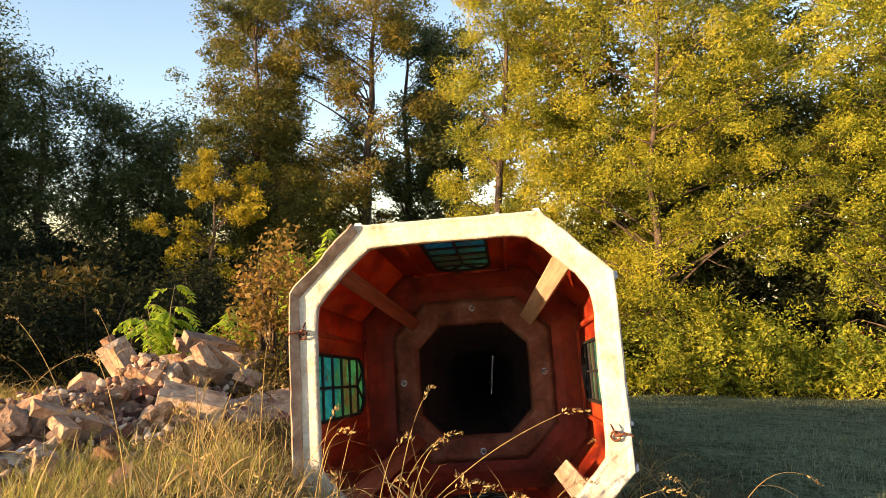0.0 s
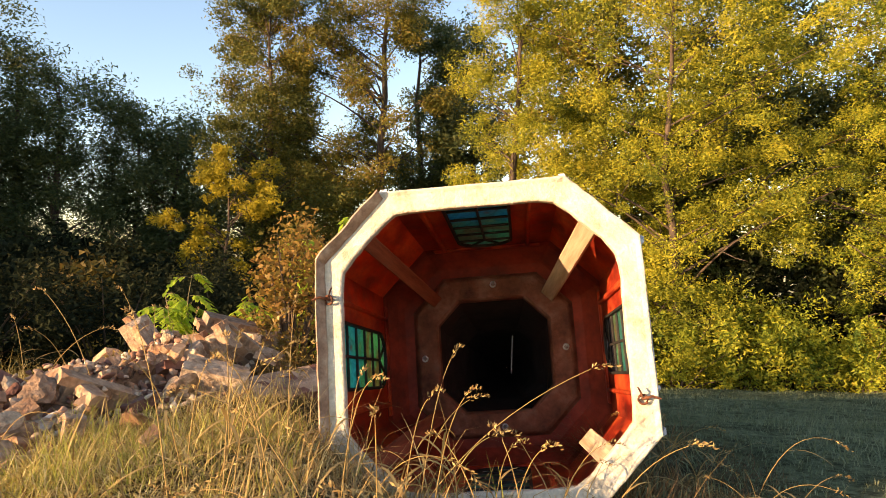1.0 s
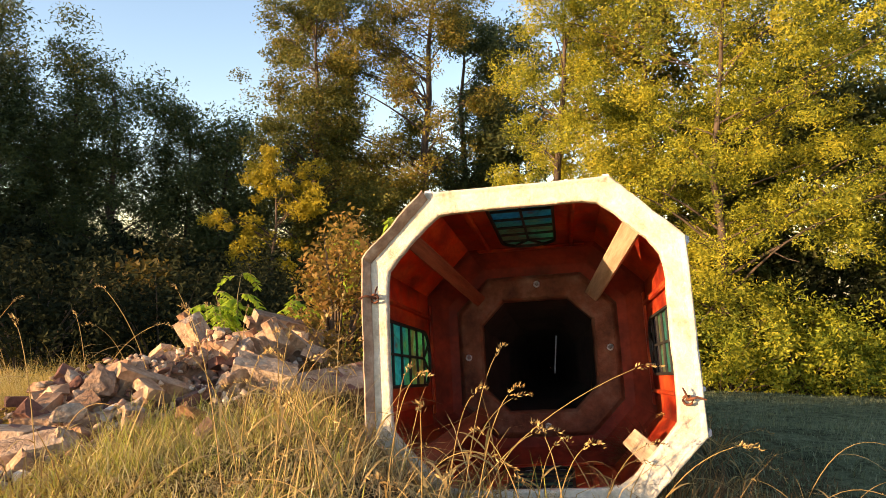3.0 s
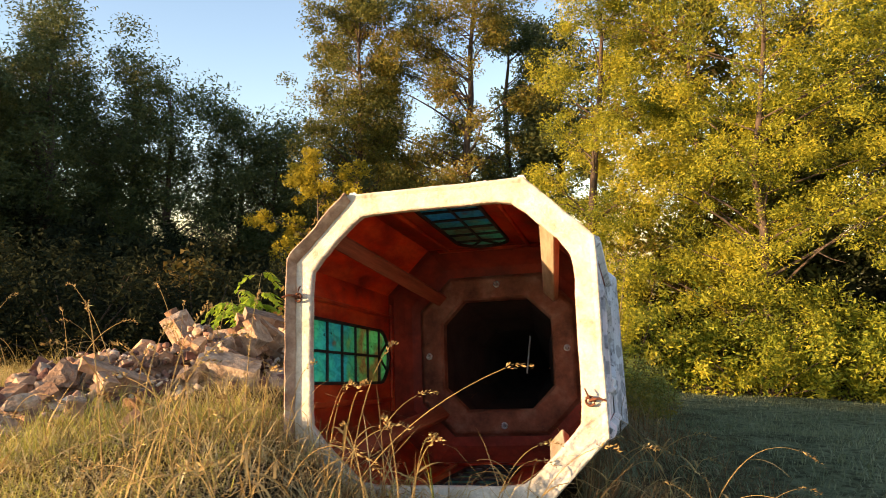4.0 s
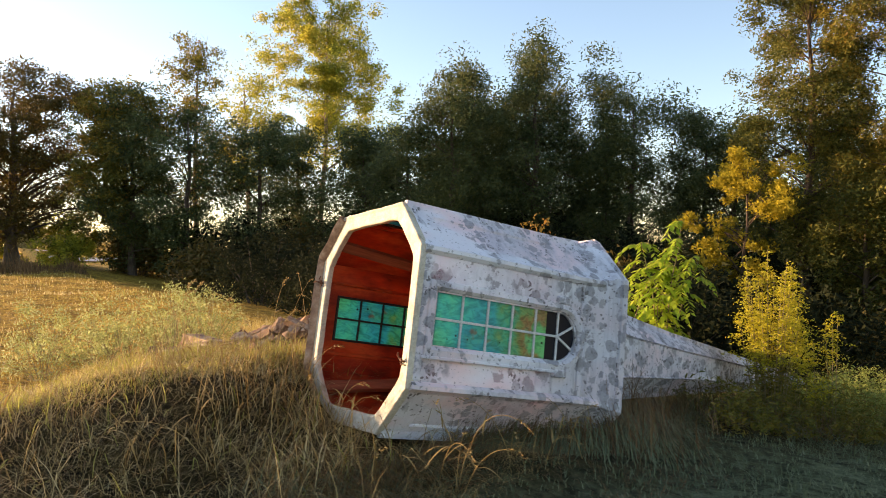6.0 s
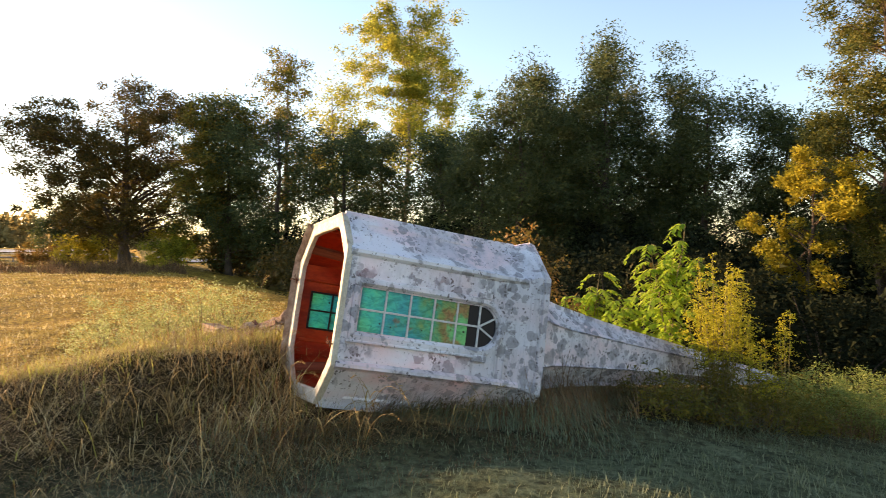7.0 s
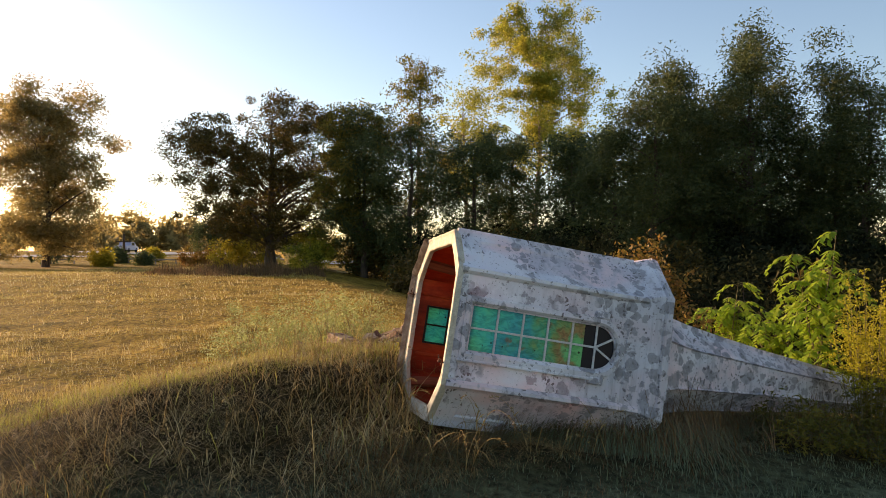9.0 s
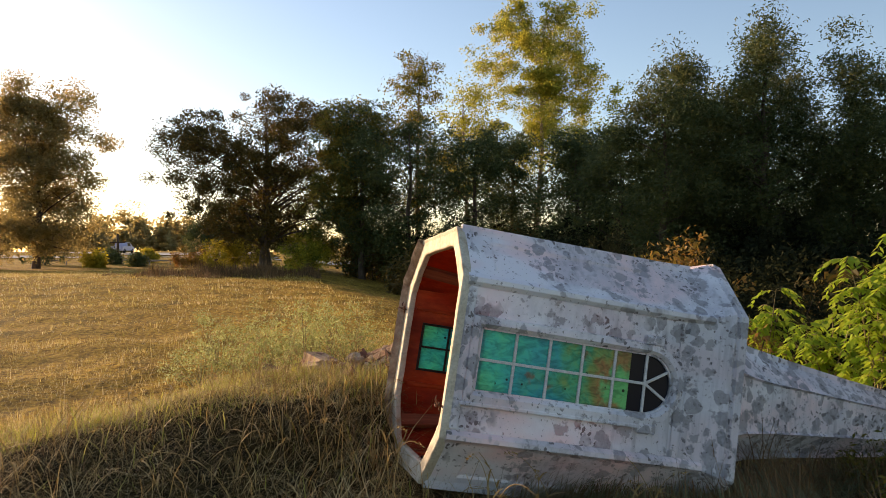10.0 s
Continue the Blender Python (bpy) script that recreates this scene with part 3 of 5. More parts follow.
part("lip", bm, LIP, steeple, "brown lip along the rim's edge")

# the swollen rear end, the neck and the spire
_r = [octagon(HALF + 0.006, 1.40), octagon(HALF + 0.010, 1.52, wob=0.004, seed=11), octagon(HALF + 0.026, 1.61, wob=0.005, seed=12), octagon(HALF + 0.058, 1.68, wob=0.006, seed=13), octagon(HALF + 0.072, 1.715, wob=0.006, seed=14), octagon(HALF + 0.060, 1.722, wob=0.005, seed=17), octagon(HALF + 0.062, 1.736, wob=0.005, seed=18), octagon(HALF + 0.075, 1.745, wob=0.006, seed=19), octagon(HALF + 0.072, 1.795, wob=0.008, seed=15),
      octagon(HALF + 0.04, 1.812, seed=16), octagon(0.47, 1.83), octagon(0.46, 1.81), octagon(0.70, 1.78), octagon(HALF - 0.032, 1.60)]
part("rear_flange", loft(_r), PAINT, steeple)
_r = [octagon(0.53, 1.79, drop=0.03), octagon(0.53, 1.83, drop=0.03, wob=0.006, seed=20), octagon(0.485, 1.86, drop=0.033), octagon(0.48, 1.95, drop=0.035, wob=0.006, seed=21), octagon(0.505, 1.97, drop=0.035), octagon(0.50, 2.01, drop=0.038, wob=0.006, seed=22), octagon(0.45, 2.03, drop=0.04)]
part("neck", loft(_r), PAINT, steeple)
_r = []
for a, h in ((1.98, 0.46), (2.06, 0.44), (2.15, 0.41), (2.35, 0.365), (2.7, 0.318), (3.2, 0.262), (3.8, 0.203), (4.4, 0.145), (5.0, 0.088), (5.5, 0.04), (5.62, 0.004)):
    # a small lip runs down each arris
    ring, q = [], octagon(h, a, 0.44, 0.045, 0.004, int(a * 100))
    for i in range(8):
        p0, p1 = q[i], q[(i + 1) % 8]
        mid = Vector((0, a, -0.045))
        k = 1 + 0.022 * min(1, h / 0.1) / max(h, 0.1)
        if i % 2:
            ring += [mid + (p0 - mid) * k, p0.lerp(p1, 0.10), p0.lerp(p1, 0.90), mid + (p1 - mid) * k]
        else:
            ring += [p0.lerp(p1, 0.015), p1.lerp(p0, 0.015)]
    _r.append(ring)
part("spire", loft(_r), PAINT, steeple)

# inside: the board across the rear with its eight-sided hole, and a throat coloured dark for shade
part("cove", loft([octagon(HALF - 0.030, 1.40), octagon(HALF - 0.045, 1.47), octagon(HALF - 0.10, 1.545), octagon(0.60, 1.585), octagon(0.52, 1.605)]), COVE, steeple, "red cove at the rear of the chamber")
_r = [octagon(0.54, 1.60), octagon(0.515, 1.560), octagon(0.50, 1.552), octagon(0.385, 1.555), octagon(0.37, 1.575), octagon(0.365, 1.64)]
part("back_board", loft(_r), PLATE, steeple, "brown board with an octagonal hole")
part("throat", loft([octagon(0.38, 1.62), octagon(0.36, 1.9, drop=0.03), octagon(0.26, 2.4, drop=0.045), octagon(0.10, 4.0, drop=0.045), octagon(0.005, 4.8, drop=0.045)]), DARK, steeple, "hollow of the spire, shade put into its dark colour")
for k in range(4):
    # three braces run the whole depth, the fourth is a broken stub
    whole = k != 1
    p0, p1 = Vector((0.545, 0.072, 0.535)), Vector((0.385, 1.55, 0.375))
    if not whole:
        p1 = p0.lerp(p1, 0.36)
    d = (p1 - p0).normalized()
    t = Vector((1, 0, -1)).normalized()
    t = (t - d * t.dot(d)).normalized()
    nn = t.cross(d)
    m = Matrix(((nn.x, d.x, t.x, 0), (nn.y, d.y, t.y, 0), (nn.z, d.z, t.z, 0), (0, 0, 0, 1)))
    m.translation = (p0 + p1) / 2
    part("brace", box(0.045, (p1 - p0).length, (0.098, 0.10, 0.095, 0.082)[k], bevel=0.004), RED_TIMBER if k in (2, 3) else BRACE, steeple, at=turned(k) @ m)


def window(k):
    """A window in one long side: outer and inner bars, panes and the moulded surround outside."""
    m = turned(k)
    bm = bmesh.new()
    o, i = arch(0.075), arch(0.004)
    loft([[Vector((HALF - 0.004, a, w)) for a, w in o], [Vector((HALF + 0.028, a, w)) for a, w in arch(0.068)], [Vector((HALF + 0.034, a, w)) for a, w in arch(0.030)], [Vector((HALF + 0.014, a, w)) for a, w in arch(0.012)], [Vector((HALF - 0.015, a, w)) for a, w in i]], True, bm)
    for s in (-1, 1):
        part("keystone", box(0.050, 0.12, 0.060, Matrix.Translation((HALF + 0.012, W_AC + 0.02, s * (W_R + 0.088))), 0.010), PAINT, steeple, at=m)
        part("pilaster", box(0.020, 0.05, 2 * CORNER - 0.10, Matrix.Translation((HALF + 0.004, 1.475 if s > 0 else 0.085, 0)), 0.006), PAINT, steeple, at=m)
    sill = box(0.044, W_AC - W_A0 + 0.15, 0.022, Matrix.Translation((HALF + 0.014, (W_A0 + W_AC) / 2 - 0.01, -(W_R + 0.078))), 0.005)
    part("sill", sill, PAINT, steeple, at=m)
    sur = part("surround", bm, PAINT, steeple, at=m)
    # panes, in two rows; the last ones fan out
    step = (W_AC - W_A0) / 5
    xp = HALF - 0.020
    for r in (-1, 1):
        for j in range(5):
            a0, a1 = W_A0 + j * step, W_A0 + (j + 1) * step
            if j == 4 and k == 0:
                mid = a0 + step * 0.52
                part("pane", box(0.004, mid - a0, W_R, Matrix.Translation((xp, (a0 + mid) / 2, r * W_R / 2))), FILM, sur)
                part("pane", box(0.004, a1 - mid, W_R, Matrix.Translation((xp, (mid + a1) / 2, r * W_R / 2))), BLACKGLASS, sur)
            else:
                part("pane", box(0.004, step, W_R, Matrix.Translation((xp, (a0 + a1) / 2, r * W_R / 2))), FILM, sur)
    for q in range(3):
        t0, t1 = math.pi * (q / 3 - 0.5), math.pi * ((q + 1) / 3 - 0.5)
        ring = [(W_AC, 0.0)] + [(W_AC + W_R * math.cos(t0 + (t1 - t0) * s / 5), W_R * math.sin(t0 + (t1 - t0) * s / 5)) for s in range(6)]
        part("pane", loft([[Vector((xp + d, a, w)) for a, w in ring] for d in (-0.002, 0.002)], cap=True), BLACKGLASS if k == 0 else FILM, sur)
    # glazing bars, white outside and black inside
    for x, mat, w in ((HALF - 0.011, BAR_OUT, 0.016), (HALF - 0.029, BAR_IN, 0.014)):
        for j in range(1, 6):
            part("glazing_bar", box(0.013, w, W_R * 2, Matrix.Translation((x, W_A0 + j * step, 0)), 0.002), mat, sur)
        part("glazing_bar", box(0.012, W_AC - W_A0, w, Matrix.Translation((x + 0.001, (W_A0 + W_AC) / 2, 0)), 0.002), mat, sur)
        for t in (-math.pi / 6, math.pi / 6):
            part("glazing_bar", box(0.012, W_R, w, Matrix.Translation((x + 0.001, W_AC, 0)) @ Matrix.Rotation(t, 4, "X") @ Matrix.Translation((0, W_R / 2, 0)), 0.002), mat, sur)
    bm = loft([[Vector((HALF - 0.030 + d, a, w)) for a, w in arch(g)] for d, g in ((0, 0.012), (-0.012, 0.010), (-0.014, -0.004), (0.004, -0.006))])
    part("inner_frame", bm, BAR_IN, sur, "black inner frame")


for k in range(4):
    window(k)
    # moulded ribs of the inner skin, over and under the window and at its rear
    for z, w in ((W_R + 0.115, 0.034), (-(W_R + 0.105), 0.024)):
        part("inner_rib", box(0.026, 1.30, w, Matrix.Translation((HALF - 0.040, 0.75, z)), 0.008), RED, steeple, at=turned(k))
    part("inner_rib", box(0.022, 0.05, 2 * CORNER - 0.16, Matrix.Translation((HALF - 0.038, 1.43, 0)), 0.008), RED, steeple, at=turned(k))


def ring_arrays(center, normal, radius, thick, turn=6.2831, steps=14, start=0.0):
    n = Vector(normal).normalized()
    u = n.orthogonal().normalized()
    v = n.cross(u)
    p = [np.array(Vector(center) + (u * math.cos(start + turn * i / steps) + v * math.sin(start + turn * i / steps)) * radius) for i in range(steps + 1)]
    return tube_arrays(p, [thick] * (steps + 1), 6)


# rusty hooks on the rim, bolts on the board
for at, s in ((Vector((-0.70, 0.02, 0.25)), -1), (Vector((0.68, 0.02, -0.285)), 1)):
    h = Heap()
    h.add(*ring_arrays(at + Vector((0, -0.012, 0)), (0.3, 1, 0.2), 0.020, 0.006))
    h.add(*tube_arrays([np.array(at) + np.array(d) for d in ((0, 0.03, 0), (0, -0.02, 0.004), (s * 0.035, -0.045, 0.012), (s * 0.07, -0.05, 0.0))], [0.007, 0.007, 0.006, 0.004], 6))
    h.add(*tube_arrays([np.array(at) + np.array(d) for d in ((0, -0.02, 0.004), (-s * 0.012, -0.035, 0.035), (-s * 0.02, -0.03, 0.055))], [0.005, 0.005, 0.003], 6))
    part("hook", h.mesh("hook"), RUST, steeple, "rusty iron hook")
for x, z in ((-0.47, 0.0), (0.47, 0.02), (0.02, 0.47), (0.03, -0.47)):
    h = Heap()
    h.add(*tube_arrays([(x, 1.58, z), (x, 1.53, z), (x + 0.01, 1.49, z + 0.01)], [0.008, 0.008, 0.006], 6))
    h.add(*ring_arrays((x, 1.55, z), (0, 1, 0), 0.017, 0.007))
    part("eye_bolt", h.mesh("eye_bolt"), ZINC, steeple, "pale zinc eye bolt")
for x, z in ((0.14, 0.675), (-0.677, 0.31), (-0.38, -0.68)):
    h = Heap()
    h.add(*tube_arrays([(x, 0.045, z), (x, 0.029, z), (x, 0.0285, z)], [0.013, 0.013, 0.001], 10))
    part("bolt_hole", h.mesh("bolt_hole"), DARK, steeple, "dark disc for the shade in a drilled hole")
# white strip added in place of a thin line of daylight
part("daylight_strip", box(0.010, 0.30, 0.03, pose(0.10, 2.4, 0.02, 0, 6, 0) @ Matrix.Rotation(1.35, 4, "X"), 0.003), BAR_OUT, steeple, "pale strip for a sliver of daylight deep in the spire")


# ---- trees ----
def tree(name, label, base, height, crown, radius, n_leaves, leaf, mat, trunk_r=0.2, seed=1, lobes=14, clumps=150, spread=0.5, low=0.25, bark=None, slim=0.45, limbs=14, lean=(0, 0), hollow=0.6, kind_word="tree", flat=0.7, ragged=False):
    """A tapered trunk with limbs, and a crown of leaves in clumps on uneven lobes. crown: the middle's height; radius: across and up."""
    lobes = int(lobes * 1.7) if ragged else lobes
    rng = np.random.default_rng(seed)
    bz = float(ground_z(base[0], base[1])) - 0.08
    root = thing(name, label, kind_word, pose(base[0], base[1], bz))
    rx, ry, rz = radius
    lean = np.array([lean[0], lean[1]])
    # lobes on the crown's shell
    d = unit(rng.normal(size=(lobes, 3)))
    lc = d * np.array([rx, ry, rz]) * rng.uniform(0.3, 0.7, (lobes, 1))
    up = rng.permutation(np.linspace(-0.78, 0.80, lobes))
    lc[:, 2] = up * rz
    lc[:, :2] *= (np.sqrt(1 - up ** 2) * 1.15)[:, None]
    lc = lc + np.array([lean[0], lean[1], crown])
    lr = rng.uniform(0.28, 0.5, (lobes, 1)) * np.array([rx, ry, rz])
    lc[0], lr[0] = (lean[0], lean[1], crown), np.array([rx, ry, rz]) * 0.55
    if ragged:
        # boughs of uneven reach, each with a tuft of foliage at its end
        lc = lc + (lc - np.array([lean[0], lean[1], crown])) * rng.uniform(-0.25, 0.45, (lobes, 1)) * np.array([1, 1, 0.35])
        lr = rng.uniform(0.13, 0.27, (lobes, 1)) * np.array([rx, ry, rz * 0.7])
        lr[0] = np.array([rx, ry, rz]) * 0.5
    pick = rng.integers(0, lobes, clumps)
    cd = unit(rng.normal(size=(clumps, 3)))
    cc = lc[pick] + cd * lr[pick] * rng.uniform(hollow, 1.05, (clumps, 1))
    cc = cc[(((cc - np.array([lean[0], lean[1], crown])) / np.array([rx, ry, rz])) ** 2).sum(1) < (1.5 if ragged else 0.96)]
    cc = cc[cc[:, 2] > height * low]
    cc = cc[cc[:, 2] < height]
    cc[:, 2] *= height * 0.95 / cc[:, 2].max()
    which = rng.integers(0, len(cc), n_leaves)
    size = rng.uniform(0.5, 1.25, len(cc))[which][:, None] * spread
    off = unit(rng.normal(size=(n_leaves, 3))) * rng.uniform(0, 1, (n_leaves, 1)) ** 0.5 * np.array([1, 1, flat]) * size * 1.6
    at = cc[which] + off
    at[:, 2] = np.maximum(at[:, 2], 0.25)
    # trunk and limbs
    h = Heap()
    t = np.linspace(0, 1, 9)
    top = min(height * 0.92, crown + rz * 0.7)
    wob = np.cumsum(rng.normal(size=(9, 2)) * height * 0.008, axis=0)
    tp = np.stack([wob[:, 0] + lean[0] * t ** 1.5, wob[:, 1] + lean[1] * t ** 1.5, t * top], 1)
    tr = trunk_r * (1 - t) ** 0.8 + trunk_r * 0.10
    tr[0] *= 1.45
    h.add(*tube_arrays(tp, tr, 9))
    for i in range(limbs):
        g = lc[1 + i % (lobes - 1)] if ragged else cc[rng.integers(0, len(cc))]
        s = np.clip((g[2] - 0.9 * np.hypot(g[0] - lean[0], g[1] - lean[1]) * rng.uniform(0.4, 0.9)) / top, 0.14, 0.9)
        k = s * 8
        a = tp[int(k)] * (1 - k % 1) + tp[min(int(k) + 1, 8)] * (k % 1)
        r0 = trunk_r * (1 - s) ** 0.8 * 0.36 + 0.010
        mid = (a + g) / 2 + np.array([0, 0, 0.12 * np.linalg.norm(g - a)]) + rng.normal(size=3) * 0.06 * np.linalg.norm(g - a)
        u = np.linspace(0, 1, 6)[:, None]
        p = a * (1 - u) ** 2 + 2 * mid * u * (1 - u) + g * u ** 2
        h.add(*tube_arrays(p, r0 * (1 - u[:, 0] * 0.85), 5))
        for j in range(3):
            b = p[rng.integers(2, 6)]
            e = b + unit(rng.normal(size=3) + np.array([0, 0, 0.3])) * rng.uniform(0.5, 1.1) * spread * 2.0
            h.add(*tube_arrays([b, (b + e) / 2 + rng.normal(size=3) * 0.05, e], [r0 * 0.3 + 0.004, r0 * 0.2 + 0.004, 0.004], 4))
    part("trunk", h.mesh("trunk"), bark or BARK, root, smooth=True)
    part("crown", fast_mesh("crown", *leaf_arrays(rng, at, leaf, slim)), mat, root)
    return root


def bush(name, label, base, size, n_leaves, leaf, mat, seed=1, clumps=30, stems=14, spread=0.2, slim=0.45, bark=None, word="shrub", low=0.1, droop=0.3):
    """Stems from one root with leaves in clumps along and at the ends of them."""
    rng = np.random.default_rng(seed)
    root = thing(name, label, word, pose(base[0], base[1], float(ground_z(base[0], base[1])) - 0.03))
    sx, sy, sz = size
    a = rng.uniform(0, 2 * np.pi, clumps)
    r = np.sqrt(rng.uniform(0, 1, clumps))
    z = rng.uniform(low, 1, clumps) * sz * (1 - 0.45 * r ** 2) * rng.uniform(0.75, 1.05, clumps)
    cc = np.stack([np.cos(a) * r * sx, np.sin(a) * r * sy, z], 1)
    which = rng.integers(0, clumps, n_leaves)
    at = cc[which] + unit(rng.normal(size=(n_leaves, 3))) * rng.uniform(0, 1, (n_leaves, 1)) ** 0.5 * spread * 1.6 * rng.uniform(0.5, 1.3, clumps)[which][:, None]
    at[:, 2] = np.maximum(at[:, 2], 0.04)
    h = Heap()
    for i in range(stems):
        g = cc[i % clumps]
        b = np.array([g[0] * 0.25, g[1] * 0.25, 0.0])
        m = (b + g) / 2 + np.array([-g[0], -g[1], 0]) * 0.1
        thick = 0.22 if word == "weed" else 1.0
        h.add(*tube_arrays([b, m, g], [(0.012 + 0.006 * sz) * thick, (0.008 + 0.004 * sz) * thick, 0.004 * thick], 5))
    tagged(part("stem", h.mesh("stem"), bark or BARK, root, smooth=True), kind="stuff")
    part("foliage", fast_mesh("foliage", *leaf_arrays(rng, at, leaf, slim, droop)), mat, root)
    return root


# the lit wall of trees to the north-east
tree("ash_tree", "tall ash tree with sunlit yellow-green leaves", (4.3, 18.8), 13.5, 6.4, (5.4, 3.6, 6.8), 155000, 0.085, YELLOW, 0.13, 3, 70, 850, 0.30, 0.06, BARK, 0.40, 60, hollow=0.5, ragged=True)
tree("ash_tree", "tall ash tree with sunlit yellow-green leaves", (10.4, 18.4), 13.5, 6.4, (5.4, 3.6, 6.8), 145000, 0.085, YGREEN, 0.13, 4, 62, 800, 0.30, 0.06, BARK, 0.40, 60, hollow=0.5, ragged=True)
tree("ash_tree", "slim ash tree turning golden yellow", (0.2, 19.4), 12.5, 6.4, (3.0, 2.6, 6.0), 92000, 0.080, YELLOW, 0.15, 5, 34, 420, 0.28, 0.06, BARK, 0.40, 34, hollow=0.5, ragged=True)
# fill trees; their dark leaf colours stand for shaded gaps in the foliage
for i, (x, y, hh) in enumerate([(2.6, 23.5, 13.5), (7.4, 23.8, 14.0), (12.4, 23.5, 14.0), (10.0, 22.6, 9.0), (14.6, 22.4, 10.0), (5.0, 22.8, 8.5)]):
    tree("ash_tree", "ash tree with dark leaves behind the lit ones, for shaded gaps", (x, y), hh, 6.8, (3.8, 2.6, 6.8), 19000, 0.25, GREEN if i % 2 else OLIVE, 0.2, 60 + i, 40, 420, 0.5, 0.05, BARK, 0.45, 16)
tree("ash_tree", "ash tree with yellow leaves at the wood's edge", (16.0, 19.5), 12.0, 6.2, (4.2, 3.4, 5.8), 16000, 0.21, YELLOW, 0.2, 6, 24, 240, 0.42, 0.03, BARK, 0.42, 14)
# the tall airy trees behind
tree("elm_tree", "tall thin-crowned elm with olive and brown leaves", (-5.4, 25.6), 16.8, 9.2, (4.4, 3.2, 7.4), 78000, 0.115, OLIVE, 0.20, 7, 46, 480, 0.40, 0.14, BARK, 0.5, 70, hollow=0.3, ragged=True)
tree("elm_tree", "elm with olive and golden leaves at the wood's edge", (-8.9, 24.6), 13.6, 7.4, (3.4, 2.8, 6.0), 62000, 0.115, ELM, 0.17, 8, 36, 400, 0.40, 0.10, BARK, 0.5, 50, hollow=0.3, ragged=True)
tree("elm_tree", "tall elm with dark green leaves deep in the wood", (-3.9, 29.8), 16.0, 8.2, (2.8, 2.6, 7.4), 34000, 0.16, GREEN, 0.2, 13, 30, 300, 0.42, 0.06, BARK, 0.5, 34, ragged=True)
tree("elm_tree", "elm with dark leaves deep in the wood", (-1.6, 28.5), 13.0, 6.5, (3.2, 2.8, 6.0), 22000, 0.19, GREEN, 0.22, 9, 20, 170, 0.45, 0.1, BARK, 0.5, 18)
tree("elm_tree", "short bushy elm with olive leaves", (-6.6, 23.4), 5.6, 2.9, (2.4, 1.8, 2.6), 13000, 0.13, ELM, 0.12, 12, 24, 220, 0.36, 0.06, BARK, 0.5, 20)
tree("young_tree", "small tree with golden leaves before the wood", (-9.0, 20.8), 5.9, 3.3, (3.0, 1.8, 2.5), 12500, 0.115, GOLD, 0.08, 10, 18, 110, 0.24, 0.16, BARK, 0.5, 26, hollow=0.3, ragged=True)
# the dark belt to the north-west
BELT = [(-14.6, 29.0, 10.2, 2.5, 21), (-12.0, 31.0, 10.8, 2.5, 22), (-18.3, 26.2, 11.4, 2.6, 23), (-21.1, 22.9, 13.4, 3.7, 24), (-21.8, 18.4, 9.8, 2.3, 25), (-26.0, 23.5, 11.4, 3.2, 26), (-38.0, 15.0, 10.8, 3.6, 27), (-40.0, 11.0, 11.6, 3.4, 28), (-20.6, 26.2, 13.0, 3.0, 40), (-16.5, 33.5, 8.5, 3.0, 29), (-33.0, 19.6, 9.5, 3.4, 30), (-10.0, 29.5, 8.6, 2.6, 38), (-28.5, 20.0, 8.6, 2.8, 39), (-42.5, 8.6, 12.4, 3.2, 41), (-16.8, 29.2, 10.8, 2.6, 46), (-29.5, 29.5, 10.6, 3.6, 48), (-24.5, 29.5, 11.2, 3.4, 49), (-33.5, 27.5, 10.6, 3.6, 50), (-37.5, 22.5, 9.6, 3.4, 42), (-41.0, 19.0, 10.8, 3.4, 43), (-31.0, 25.0, 10.0, 3.4, 44), (-23.2, 20.6, 11.9, 2.7, 45), (-22.6, 24.4, 12.6, 3.0, 47)]
for x, y, hh, r, sd in BELT:
    tree("belt_tree", "dense dark green tree in the shaded belt", (x, y), hh, hh * 0.50, (r, r, hh * 0.50), 28000 if x > -24 else 19000, 0.165 if x > -24 else 0.21, GREEN, 0.2, sd, 34, 300, 0.56, 0.05, BARK, 0.42, 22, flat=0.7, ragged=True)
tree("poplar_tree", "tall airy poplar with thin yellow leaves", (-45.0, 22.4), 22.8, 12.8, (5.8, 6.2, 10.4), 62000, 0.18, POPLAR, 0.22, 31, 80, 800, 0.55, 0.40, PALEBARK, 0.6, 60, hollow=0.1, ragged=True)
tree("poplar_tree", "slender poplar with sparse yellow leaves", (-43.5, 13.0), 16.6, 10.0, (3.0, 3.4, 7.2), 13000, 0.175, OLIVE, 0.2, 32, 44, 260, 0.50, 0.25, PALEBARK, 0.6, 44, hollow=0.1, ragged=True)
tree("poplar_tree", "thin poplar with few yellow leaves", (-46.0, 17.0), 15.6, 9.0, (3.0, 3.0, 6.6), 11000, 0.175, POPLAR, 0.18, 37, 46, 360, 0.55, 0.40, PALEBARK, 0.6, 40, hollow=0.1, ragged=True)
tree("oak_tree", "broad old oak with brown-green leaves by the field", (-46.5, 2.4), 12.9, 7.0, (6.4, 8.0, 5.9), 74000, 0.185, BROWN, 0.34, 33, 46, 620, 0.52, 0.10, BARK, 0.5, 50, hollow=0.45)
tree("oak_tree", "oak with olive leaves beside the belt", (-44.0, 8.4), 12.6, 6.6, (4.2, 4.2, 6.2), 40000, 0.19, OLIVE, 0.3, 34, 30, 380, 0.52, 0.04, BARK, 0.5, 26, hollow=0.45)
tree("field_tree", "tall field tree against the low sun", (-62.0, -16.4), 16.8, 8.6, (6.0, 7.6, 8.2), 60000, 0.26, BACKLIT, 0.24, 35, 54, 420, 0.85, 0.05, BARK, 0.5, 54, hollow=0.2, ragged=True)
